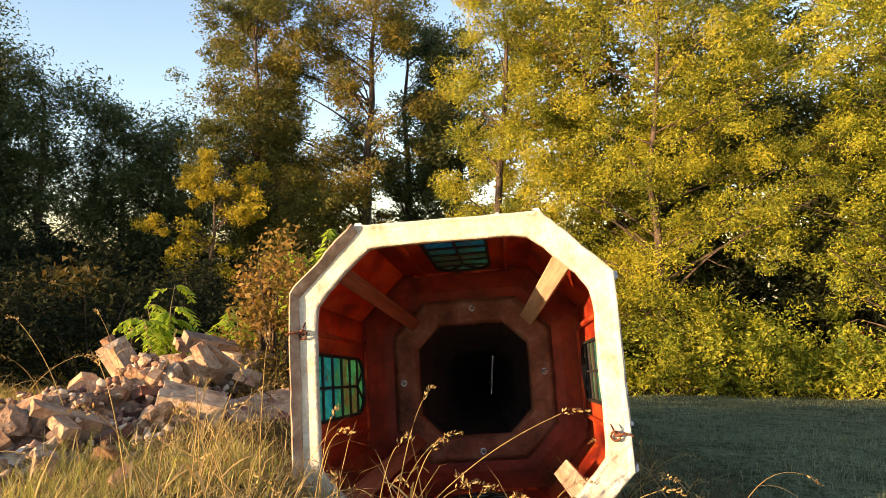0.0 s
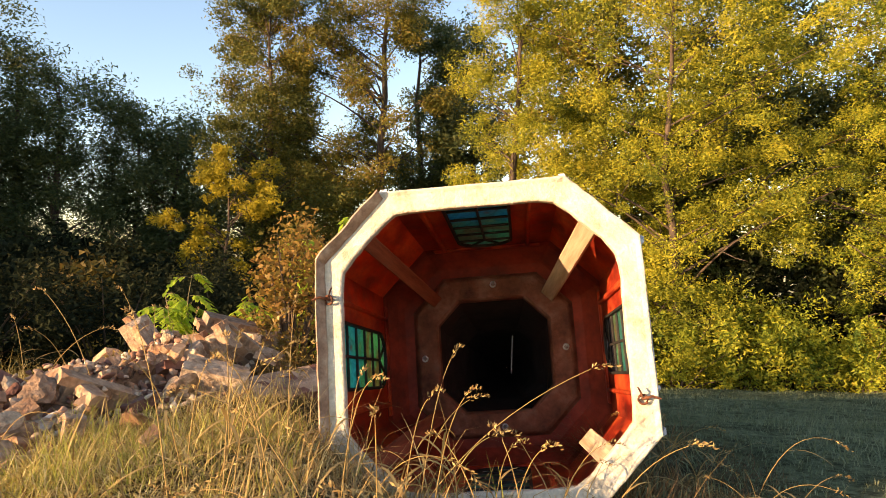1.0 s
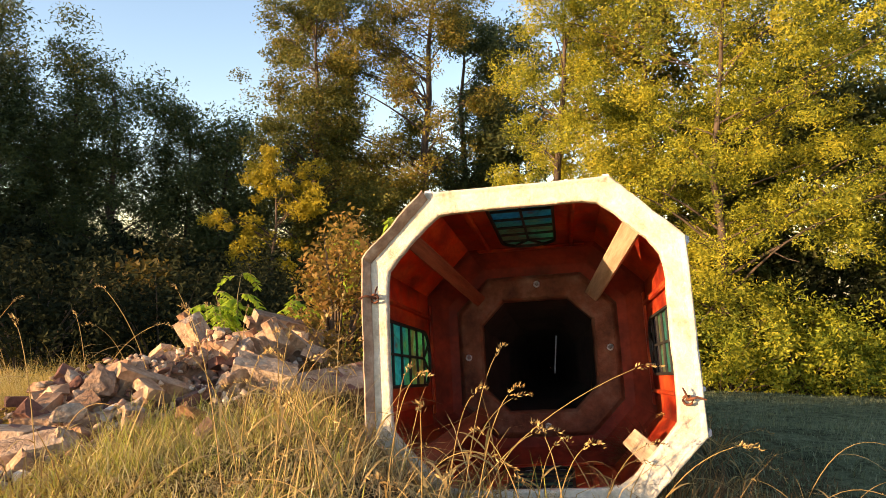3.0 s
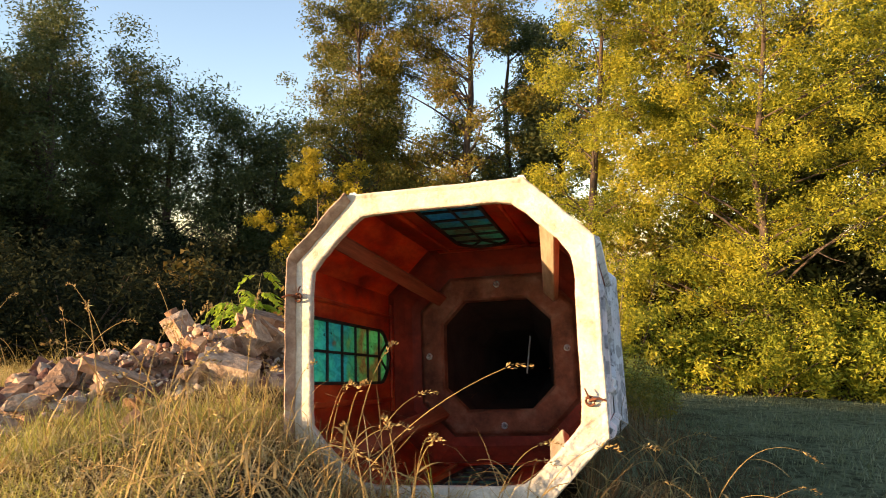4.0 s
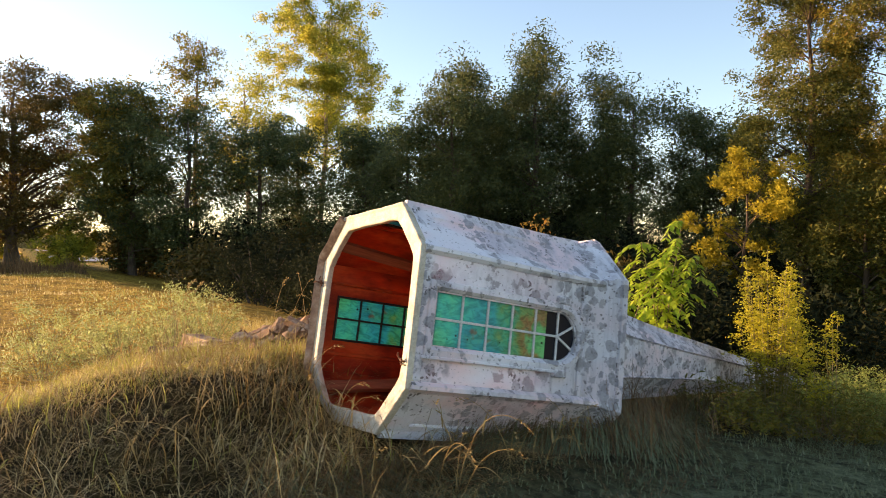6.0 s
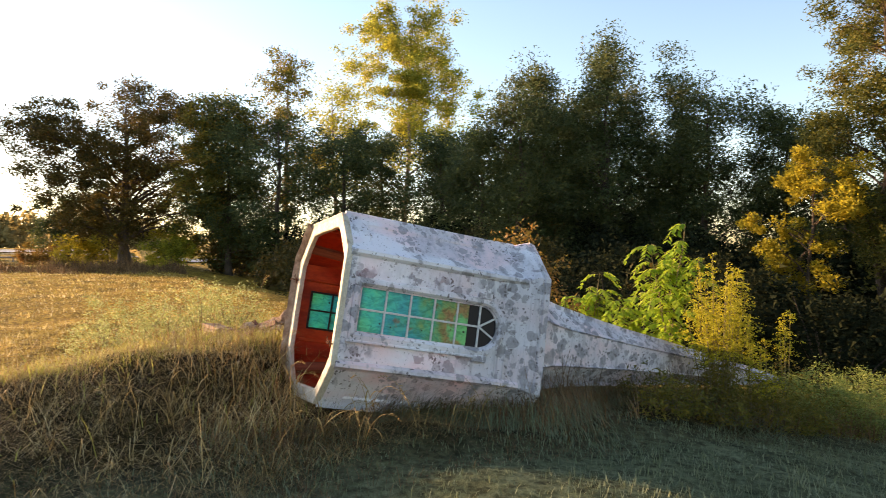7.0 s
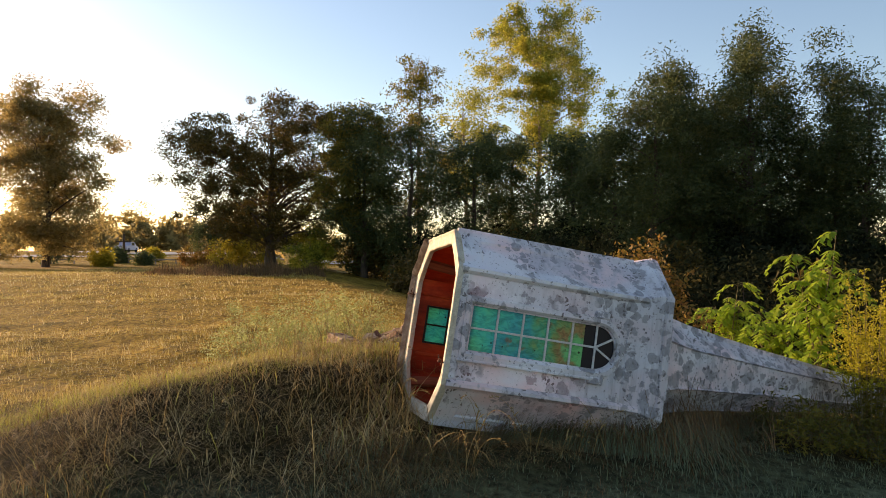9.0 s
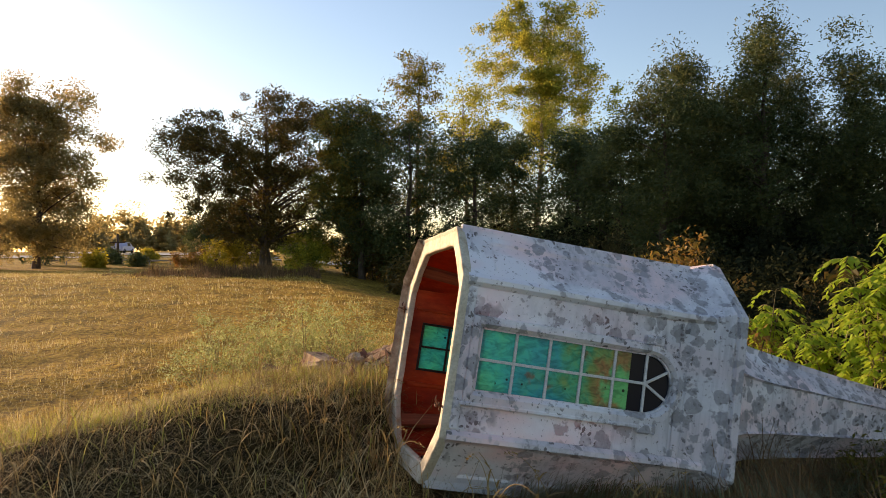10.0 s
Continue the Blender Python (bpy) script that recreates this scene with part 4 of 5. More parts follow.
tree("cedar_tree", "low spreading dark cedar by the drive", (-56.0, -1.4), 6.6, 3.4, (3.0, 4.2, 2.9), 16000, 0.24, GREEN, 0.2, 36, 22, 150, 0.36, 0.08, BARK, 0.3, 20)
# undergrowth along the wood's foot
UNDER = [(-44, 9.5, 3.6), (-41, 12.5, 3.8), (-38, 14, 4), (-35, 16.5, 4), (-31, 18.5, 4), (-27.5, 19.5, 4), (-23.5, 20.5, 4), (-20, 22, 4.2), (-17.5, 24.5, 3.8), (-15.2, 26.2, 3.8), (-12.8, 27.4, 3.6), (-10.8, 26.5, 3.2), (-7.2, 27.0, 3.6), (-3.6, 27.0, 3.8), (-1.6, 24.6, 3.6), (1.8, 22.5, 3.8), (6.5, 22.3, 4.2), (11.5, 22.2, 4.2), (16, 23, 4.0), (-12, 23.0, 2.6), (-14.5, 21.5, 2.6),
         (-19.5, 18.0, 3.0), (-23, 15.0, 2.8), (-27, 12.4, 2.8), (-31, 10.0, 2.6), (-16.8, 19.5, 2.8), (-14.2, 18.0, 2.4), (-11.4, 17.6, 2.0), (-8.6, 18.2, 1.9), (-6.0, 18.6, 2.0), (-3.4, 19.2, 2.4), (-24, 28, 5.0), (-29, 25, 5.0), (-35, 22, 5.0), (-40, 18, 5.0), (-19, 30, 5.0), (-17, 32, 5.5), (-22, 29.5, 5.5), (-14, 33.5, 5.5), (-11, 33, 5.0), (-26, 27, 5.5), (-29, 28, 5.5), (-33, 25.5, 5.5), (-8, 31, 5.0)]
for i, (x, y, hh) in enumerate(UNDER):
    bush("undergrowth_bush", "shaded bush in the undergrowth of the wood", (x, y), (hh * 0.72, hh * 0.55, hh), 3600, 0.30, SHADE_LEAF if i % 3 else BROWN, 50 + i, 90, 14, 0.36)
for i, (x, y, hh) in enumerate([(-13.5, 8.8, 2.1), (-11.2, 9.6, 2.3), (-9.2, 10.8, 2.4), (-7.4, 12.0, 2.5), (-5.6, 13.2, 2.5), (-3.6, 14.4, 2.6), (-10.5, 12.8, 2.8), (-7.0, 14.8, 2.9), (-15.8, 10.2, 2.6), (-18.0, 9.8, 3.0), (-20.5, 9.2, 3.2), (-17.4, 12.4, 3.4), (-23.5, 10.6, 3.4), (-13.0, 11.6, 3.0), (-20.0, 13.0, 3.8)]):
    bush("thicket_bush", "low dense thicket bush with the wood's shade in its leaves", (x, y), (hh * 0.72, hh * 0.55, hh), 5200, 0.115, SHADE_LEAF, 190 + i, 90, 14, 0.26)
for i, (x, y, hh, m) in enumerate([(2.2, 18.2, 3.4, YGREEN), (5.6, 18.0, 2.6, YGREEN), (8.0, 17.2, 2.2, YGREEN), (12.8, 17.4, 2.4, YGREEN), (-1.0, 17.6, 2.8, YELLOW), (0.8, 17.4, 3.2, YELLOW), (3.7, 17.6, 2.8, YGREEN), (10.3, 17.2, 2.4, YGREEN), (6.8, 17.9, 2.6, YGREEN), (4.2, 20.6, 3.4, SHADE_LEAF), (7.6, 20.4, 3.4, SHADE_LEAF), (11.0, 20.6, 3.4, SHADE_LEAF), (2.0, 20.6, 3.2, SHADE_LEAF), (6.4, 19.2, 1.6, SHADE_LEAF), (9.4, 19.0, 1.6, RUSSET)]):
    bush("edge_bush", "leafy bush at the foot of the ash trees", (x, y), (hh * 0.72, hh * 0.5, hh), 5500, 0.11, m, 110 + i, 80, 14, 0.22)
for i, (x, y, hh, m) in enumerate([(-51, 1.4, 3.4, GOLD), (-50, -0.4, 2.6, GOLD), (-46, 5.4, 3.4, GOLD), (-43.0, 5.0, 2.6, YELLOW), (-60, -3.8, 2.4, RUSSET), (-72, -12.5, 1.8, GREEN), (-76, -9.5, 1.6, GOLD), (-62, -23, 3.6, BROWN), (-64, -12.4, 1.9, GOLD), (-70, -18, 3.2, GREEN), (-66, -9.0, 1.3, GREEN)]):
    bush("field_bush", "bush at the far side of the field", (x, y), (hh * 0.6, hh * 0.6, hh), 3500, 0.2, m, 90 + i, 40, 12, 0.3)

# ---- saplings and weeds near the steeple ----
def sumac(label, base, height, reach, leaves, seed):
    """A sapling: a few bent stems with long feathered leaves, whose leaflets hang on both sides of a midrib."""
    rng = np.random.default_rng(seed)
    root = thing("sumac_sapling", label, "sapling", pose(base[0], base[1], float(ground_z(base[0], base[1])) - 0.03))
    wood_h, leaf_h = Heap(), Heap()
    stems = []
    for i in range(5):
        a = i * 2.4 + rng.uniform(-0.4, 0.4)
        top = np.array([math.cos(a) * reach * rng.uniform(0.25, 0.8), math.sin(a) * reach * rng.uniform(0.25, 0.8), height * (1.0 if i == 0 else rng.uniform(0.55, 0.9))])
        u = np.linspace(0, 1, 7)[:, None]
        p = top * np.concatenate([u ** 1.6, u ** 1.6, u], 1) + rng.normal(size=(7, 3)) * 0.012
        stems.append(p)
        wood_h.add(*tube_arrays(p, 0.016 * (1 - 0.75 * u[:, 0]), 6))
    for i in range(leaves):
        p = stems[i % 5]
        k = 6 * (1 - 0.62 * rng.uniform(0, 1) ** 1.3)
        at = p[int(min(k, 5))] + (p[int(min(k, 5)) + 1] - p[int(min(k, 5))]) * (k - int(min(k, 5)))
        a, L = rng.uniform(0, 6.283), rng.uniform(0.30, 0.52)
        out = np.array([math.cos(a), math.sin(a), 0.0])
        u = np.linspace(0, 1, 10)[:, None]
        rib = at + out * L * (u - 0.25 * u ** 2) + np.array([0, 0, L]) * (0.42 * u - 0.85 * u ** 2)
        leaf_h_rib = tube_arrays(rib, 0.0035 * (1 - 0.7 * u[:, 0]), 4)
        wood_h.add(*leaf_h_rib)
        side = np.array([-out[1], out[0], 0.0])
        for j in range(2, 10):
            for sgn in (-1, 1):
                d = unit(side * sgn * 0.8 + out * 0.45 + np.array([0, 0, -0.55]) + rng.normal(size=3) * 0.16)
                w = unit(np.cross(d, [0, 0, 1.0]) + rng.normal(size=3) * 0.25)
                size = rng.uniform(0.105, 0.15) * (1 - 0.04 * abs(j - 5))
                q = rib[j]
                leaf_h.add(np.array([q, q + d * size * 0.45 + w * size * 0.24, q + d * size + np.array([0, 0, -0.012]), q + d * size * 0.45 - w * size * 0.24]), [[0, 1, 2, 3]])
    tagged(part("stem", wood_h.mesh("stem"), SAGE_STEM, root, smooth=True), kind="stuff")
    part("foliage", leaf_h.mesh("foliage"), FRESH, root)
    return root


sumac("bright green sumac sapling with long feathered leaves", (-4.8, 9.5), 1.72, 0.62, 62, 120)
sumac("taller bright green sumac sapling with feathered leaves", (-2.6, 9.3), 2.5, 0.70, 84, 121)
sumac("low spreading green sumac sapling behind the spire", (-3.6, 9.5), 1.72, 0.95, 80, 126)


def goldenrod(label, base, height, wide, stems, seed):
    """Upright stems with narrow leaves and, at the top, plumes of tiny yellow flowers on drooping sprigs."""
    rng = np.random.default_rng(seed)
    root = thing("goldenrod", label, "weed", pose(base[0], base[1], float(ground_z(base[0], base[1])) - 0.03))
    st, lf, fl = Heap(), [], Heap()
    for i in range(stems):
        a, r, hh = rng.uniform(0, 6.283), wide * math.sqrt(rng.uniform(0, 1)), height * (1.0 if i == 0 else rng.uniform(0.5, 0.97))
        top = np.array([math.cos(a) * r, math.sin(a) * r, hh])
        u = np.linspace(0, 1, 6)[:, None]
        p = top * np.concatenate([0.35 + 0.65 * u, 0.35 + 0.65 * u, u], 1)
        st.add(*tube_arrays(p, 0.005 - 0.003 * u[:, 0], 5))
        k = rng.uniform(0.12, 0.62, 34)[:, None]
        lf.append(top * np.concatenate([0.35 + 0.65 * k, 0.35 + 0.65 * k, k], 1) + rng.normal(size=(34, 3)) * np.array([0.045, 0.045, 0.02]))
        for j in range(30):
            s = rng.uniform(0, 1)
            o = np.array([rng.normal(), rng.normal(), 0.0])
            o = o / (np.linalg.norm(o) + 1e-6)
            c = top * np.array([1, 1, 1 - 0.40 * s])
            L = (0.05 + 0.14 * s) * rng.uniform(0.6, 1.1)
            for m in range(9):
                v = m / 8
                q = c + o * L * v + np.array([0, 0, L * (0.75 * v - 0.65 * v * v)]) + rng.normal(size=3) * 0.006
                d = unit(rng.normal(size=3)) * 0.010
                w = unit(np.cross(d, rng.normal(size=3))) * 0.0065
                fl.add(np.array([q - d, q + w, q + d, q - w]), [[0, 1, 2, 3]])
    tagged(part("stem", st.mesh("stem"), SAGE_STEM, root, smooth=True), kind="stuff")
    part("foliage", fast_mesh("foliage", *leaf_arrays(rng, np.concatenate(lf), 0.085, 0.16, 0.1)), OLIVE, root)
    part("flower", fl.mesh("flower"), GOLDROD, root, "plumes of tiny yellow flowers")
    return root


goldenrod("tall clump of yellow goldenrod in flower", (0.42, 7.05), 1.66, 0.30, 38, 122)
goldenrod("low clump of yellow goldenrod", (0.45, 7.5), 1.10, 0.10, 4, 123)
goldenrod("slim goldenrod beside the taller clump", (0.62, 7.8), 1.20, 0.08, 3, 127)
goldenrod("small goldenrod among the weeds", (0.56, 7.65), 0.90, 0.08, 3, 128)
bush("russet_shrub", "reddish-brown shrub with small leaves behind the steeple", (-2.1, 6.25), (0.46, 0.5, 1.62), 3800, 0.06, RUSSET, 124, 84, 30, 0.11, 0.5, None, "shrub", 0.1)
for i, (x, y, hh) in enumerate([(-1.75, 5.15, 0.55), (-1.95, 5.6, 0.6), (-1.55, 5.5, 0.5)]):
    bush("dry_weed", "dry brown weed growing on the rubble heap", (x, y), (0.28, 0.28, hh), 900, 0.035, RUSSET, 180 + i, 40, 20, 0.07, 0.3, SAGE_STEM, "weed", 0.1)
bush("russet_shrub", "thin reddish shrub behind the steeple", (-1.35, 6.3), (0.4, 0.4, 1.6), 800, 0.06, RUSSET, 125, 26, 16, 0.10, 0.5, None, "shrub", 0.3)
for i, (x, y, s, hh) in enumerate([(-4.7, 2.0, 0.5, 0.85), (-4.3, 2.8, 0.5, 0.95), (-5.4, 2.4, 0.5, 0.95), (-3.7, 3.0, 0.42, 0.8), (-4.9, 3.3, 0.5, 1.0), (-3.9, 2.2, 0.4, 0.7), (-5.6, 1.6, 0.5, 0.85), (-3.2, 2.6, 0.4, 0.75), (-4.2, 1.5, 0.4, 0.6)]):
    bush("sage_weed", "feathery clump of pale grey-green weeds", (x, y), (s * 1.0, s * 1.0, hh * 1.12), 1900, 0.036, SAGE, 130 + i, 60, 44, 0.075, 0.26, SAGE_STEM, "weed", 0.25, -0.7)
for i, (x, y, hh) in enumerate([(0.45, 6.9, 0.4), (0.7, 7.6, 0.5), (0.6, 8.3, 0.5), (0.0, 7.9, 0.5), (0.55, 6.2, 0.36)]):
    bush("weed_clump", "clump of green weeds by the spire", (x, y), (0.5, 0.4, hh), 1700, 0.05, OLIVE, 150 + i, 36, 16, 0.11, 0.3, SAGE_STEM, "weed", 0.1)


for i, (x, y, hh) in enumerate([(0.2, 9.8, 0.85), (0.6, 10.6, 0.9), (-0.4, 10.4, 0.9), (0.9, 11.6, 0.9), (0.4, 11.8, 1.0), (0.42, 8.4, 0.72), (0.35, 8.9, 0.80), (0.15, 9.3, 0.85), (-0.3, 8.7, 0.85), (0.75, 8.9, 0.6)]):
    bush("meadow_weed", "pale yellow-green weeds in the sun beyond the spire", (x, y), (0.6, 0.45, hh), 2600, 0.040, WEED, 170 + i, 60, 30, 0.09, 0.28, SAGE_STEM, "weed", 0.2, -0.4)


# ---- grass ----
def clear_of_rubble(xy):
    x, y = xy[:, 0], xy[:, 1]
    wave = 0.25 * np.sin(x * 7.3 + y * 3.1) * np.sin(y * 6.1)
    slabs = ((x + 2.95) / 0.72) ** 2 + ((y - 3.15) / 0.62) ** 2 + wave < 1
    pile = ((x + 2.5) / 0.78) ** 2 + ((y - 4.7) / 1.35) ** 2 + wave < 1
    foot = ((x + 2.58) / 0.56) ** 2 + ((y - 2.58) / 0.62) ** 2 + wave < 1
    return ~(slabs | pile | foot)


def blades(name, label, xy, height, width, mat, seed, bend=0.6, category="grass", short=False, lay=0.0):
    """Thousands of bent, tapered blades in one mesh."""
    rng = np.random.default_rng(seed)
    if isinstance(width, np.ndarray):
        xy, height, width = (a[clear_of_rubble(xy)] for a in (xy, height, width))
    else:
        xy, height = (a[clear_of_rubble(xy)] for a in (xy, height))
    n = len(xy)
    z = ground_z(xy[:, 0], xy[:, 1]) - 0.01
    base = np.column_stack([xy, z])
    a = rng.uniform(0, 2 * np.pi, n)
    out = np.stack([np.cos(a), np.sin(a), np.zeros(n)], 1)
    side = np.stack([-np.sin(a), np.cos(a), np.zeros(n)], 1)
    hh = (height * rng.uniform(0.3, 1.4, n))[:, None]
    w = (np.asarray(width) * rng.uniform(0.6, 1.3, n))[:, None]
    lean = (rng.uniform(0.05, 0.9, n) * rng.uniform(0.2, 1, n))[:, None] * bend + lay
    curl = rng.uniform(0.1, 1.3, n)[:, None] * bend
    rows, c = [], base.copy()
    for seg, k in ((0.0, 1.0), (0.55, 0.7), (0.45, 0.0)) if short else ((0.0, 1.0), (0.4, 0.85), (0.35, 0.5), (0.25, 0.0)):
        c = c + (np.array([0, 0, 1]) * np.cos(lean) + out * np.sin(lean)) * hh * seg
        lean = np.minimum(lean + curl * (0.2 if seg == 0 else 0.55), 2.2)
        rows += [c - side * w * k, c + side * w * k] if k else [c]
    v = np.stack(rows, 1)
    v[:, 2:, 2] = np.maximum(v[:, 2:, 2], (z + 0.012)[:, None])
    v = v.reshape(-1, 3)
    f = np.array([[0, 1, 3], [0, 3, 2], [2, 3, 4]] if short else [[0, 1, 3], [0, 3, 2], [2, 3, 5], [2, 5, 4], [4, 5, 6]])
    faces = (np.arange(n)[:, None, None] * (5 if short else 7) + f[None]).reshape(-1, 3)
    return tagged(part(name, fast_mesh(name, v, faces), mat), label, category, kind="stuff")


def inside_steeple(xy, pad=0.0):
    lx, ly = xy[:, 0] + 0.21, xy[:, 1] - 3.14
    body = (np.abs(lx) < 0.62 + pad) & (ly > -0.05) & (ly < 1.75)
    spire = (np.abs(lx) < 0.32) & (ly > 1.7) & (ly < 3.6)
    return body | spire


def scatter(seed, n, x0, x1, y0, y1, patch=0.0):
    """Even places in a stretch of ground, thinned in patches, none inside the steeple."""
    rng = np.random.default_rng(seed)
    xy = np.column_stack([rng.uniform(x0, x1, n), rng.uniform(y0, y1, n)])
    if patch:
        p = 0.5 + 0.25 * (np.sin(xy[:, 0] * 3.1 + np.sin(xy[:, 1] * 2.3) * 1.5) + np.sin(xy[:, 1] * 3.7 + xy[:, 0] * 1.3))
        xy = xy[rng.uniform(0, 1, n) > patch * p]
    return xy[~inside_steeple(xy)]


def tufts(seed, n, per, x0, x1, y0, y1, wide=0.035):
    """Places gathered in tufts."""
    rng = np.random.default_rng(seed)
    xy = np.repeat(scatter(seed, n, x0, x1, y0, y1, 0.5), per, axis=0)
    xy = xy + rng.normal(size=xy.shape) * wide
    return xy[~inside_steeple(xy)]


def grow(seed, xy, lo, hi):
    rng = np.random.default_rng(seed)
    p = 0.5 + 0.25 * (np.sin(xy[:, 0] * 2.3 + 1) + np.sin(xy[:, 1] * 2.9 + np.sin(xy[:, 0] * 1.7)))
    return (lo + (hi - lo) * p) * rng.uniform(0.7, 1.2, len(xy))


def on_bank(xy, lo, hi):
    d = xy[:, 0] + 0.4 + 0.3 * (np.clip(xy[:, 1], -4, 4) + 0.1)
    return xy[(d > lo) & (d < hi)]


xy = on_bank(tufts(1, 3800, 18, -4.6, 2.2, -2.0, 4.0, 0.05), -0.5, 2.6)
blades("dry_grass", "matted dry straw-coloured grass on the bank", xy, grow(1, xy, 0.10, 0.27), 0.0013, DRY, 1, 2.9)
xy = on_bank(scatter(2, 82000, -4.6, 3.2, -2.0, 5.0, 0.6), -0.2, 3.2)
blades("shade_dark_grass", "shorter dark grass among the dry stalks, shade in its colour", xy, grow(2, xy, 0.08, 0.20), 0.0015, TURF, 2, 2.8)
xy = on_bank(scatter(26, 50000, -4.6, 2.4, -2.0, 4.0, 0.9), -0.3, 2.5)
blades("thatch_grass", "flattened dead grass matted on the bank", xy, grow(26, xy, 0.16, 0.34), 0.0014, DRY, 26, 0.5, short=True, lay=1.0)
def off_mound(xy, seed, keep):
    """Thins what grows on the sunlit mound west of the steeple's mouth."""
    d = ((xy[:, 0] + 1.9) / 0.9) ** 2 + ((xy[:, 1] - 2.3) / 1.1) ** 2
    return xy[(d > 1) | (np.random.default_rng(seed).uniform(0, 1, len(xy)) < keep)]


xy = off_mound(on_bank(tufts(21, 1250, 12, -4.6, 2.4, -2.0, 4.0), -0.6, 2.4), 41, 0.15)
blades("arching_grass", "long bleached grass arching over the bank", xy, grow(21, xy, 0.24, 0.56), np.where(xy[:, 1] > 1.6, 0.0025, 0.0016), DRY, 21, 2.5)
xy = on_bank(scatter(22, 2200, -4.6, 1.6, -2.0, 4.0, 0.95), -0.6, 2.0)
blades("fresh_grass", "bright green blades among the dry grass", xy, grow(22, xy, 0.12, 0.30), 0.0032, LIME, 22, 1.3)
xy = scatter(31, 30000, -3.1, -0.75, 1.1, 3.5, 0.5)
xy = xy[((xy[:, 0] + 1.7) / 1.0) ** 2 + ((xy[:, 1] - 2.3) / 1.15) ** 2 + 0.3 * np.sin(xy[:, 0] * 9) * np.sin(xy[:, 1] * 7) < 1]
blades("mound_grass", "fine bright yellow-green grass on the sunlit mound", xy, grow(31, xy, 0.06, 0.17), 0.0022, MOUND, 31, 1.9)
xy = scatter(11, 1900, -2.0, 0.5, 2.0, 3.1, 0.9)
blades("tall_grass", "tall dry grass before the steeple's mouth", xy, grow(11, xy, 0.18, 0.44), 0.0026, DRY, 11, 2.3)
xy = on_bank(scatter(12, 42000, -4.4, 0.6, -3.0, 3.4, 0.4), -2.0, 0.25)
blades("crest_grass", "fine sunlit grass along the top of the bank", xy, grow(12, xy, 0.07, 0.22), 0.0014, STRAW, 12, 1.5)
xy = on_bank(tufts(23, 5400, 14, -4.4, 0.6, -3.0, 3.4, 0.06), -1.2, 0.35)
blades("crest_grass", "soft yellow-green grass along the top of the bank", xy, grow(23, xy, 0.08, 0.22), 0.0015, LIME, 23, 1.4)
xy = scatter(3, 26000, 0.9, 5.5, 0.2, 8.5, 0.4)
blades("bank_grass", "shaded green grass beside the steeple", xy, grow(3, xy, 0.05, 0.12), 0.0028, LAWN, 3, 1.2, short=True)
def along_foot(seed, n, wide):
    """Places thick against the steeple's east side and thinning out raggedly."""
    rng = np.random.default_rng(seed)
    y = rng.uniform(2.5, 7.2, n) + rng.normal(size=n) * 0.25
    x = 0.45 + np.abs(rng.normal(size=n)) * wide * (0.6 + 0.5 * np.sin(y * 2.6 + 1)) - 0.15 * np.clip(y - 4.9, 0, 2)
    xy = np.column_stack([x, y])
    return xy[~inside_steeple(xy)]


xy = along_foot(13, 11000, 0.30)
blades("foot_grass", "long green and brown grass along the steeple's foot", xy, grow(13, xy, 0.16, 0.46), 0.0017, TURF, 13, 2.1)
xy = along_foot(24, 9000, 0.42)
blades("foot_grass", "fresh green grass along the steeple's foot", xy, grow(24, xy, 0.12, 0.32), 0.0022, LAWN, 24, 1.8)
xy = scatter(4, 26000, 1.2, 11.0, 4.0, 17.0, 0.3)
blades("lawn_grass", "short shaded lawn falling towards the trees", xy, grow(4, xy, 0.04, 0.09), 0.005, LAWN, 4, 1.0, short=True)
xy = np.concatenate([scatter(5, 46000, -9.0, -0.9, -6.0, 5.0, 0.85), scatter(15, 14000, -20.0, -9.0, -10.0, 6.0, 0.85)])
blades("field_grass", "short sunlit grass of the mown field", xy, grow(5, xy, 0.05, 0.12), np.where(xy[:, 0] > -9, 0.0035, 0.007), STRAW, 5, 1.3, short=True)
xy = scatter(6, 22000, -8.5, 0.2, 3.2, 11.0, 0.5)
xy = xy[~((np.abs(xy[:, 0] + 2.7) < 0.95) & (np.abs(xy[:, 1] - 4.8) < 1.8))]
blades("rough_grass", "rough straw grass round the rubble", xy, grow(6, xy, 0.10, 0.28), 0.003, STRAW, 6, 1.1, short=True)
xy = scatter(25, 22000, -7.0, -2.9, 3.4, 8.0, 0.5)
xy = xy[xy[:, 0] + 0.25 * (xy[:, 1] - 3.4) < -3.1]
blades("meadow_grass", "long sunlit straw grass behind the rubble", xy, grow(25, xy, 0.22, 0.50), 0.0017, STRAW, 25, 1.7)
xy = scatter(7, 9000, -0.9, 1.7, 4.6, 10.0, 0.4)
xy = xy[xy[:, 0] < 0.72 + 0.30 * np.sin(xy[:, 1] * 1.7) + 0.3 * np.sin(xy[:, 1] * 9 + xy[:, 0] * 23)]
blades("spire_grass", "long green grass round the spire", xy, grow(7, xy, 0.2, 0.44), 0.003, TURF, 7, 1.0)
xy = scatter(8, 26000, -55, -16, -18, 5, 0.6)
blades("far_grass", "grass of the far field", xy, grow(8, xy, 0.07, 0.14), 0.014, STRAW, 8, 1.0, short=True)
xy = scatter(9, 16000, -44, -34, -7.0, 5.5, 0.5)
_far = ((xy[:, 0] + 39) / 5) ** 2 + ((xy[:, 1] - 0.5) / 6.5) ** 2 + 0.25 * np.sin(xy[:, 1] * 2.1) + 0.2 * np.sin(xy[:, 1] * 5.3 + xy[:, 0])
xy, _far = xy[_far < 1], _far[_far < 1]
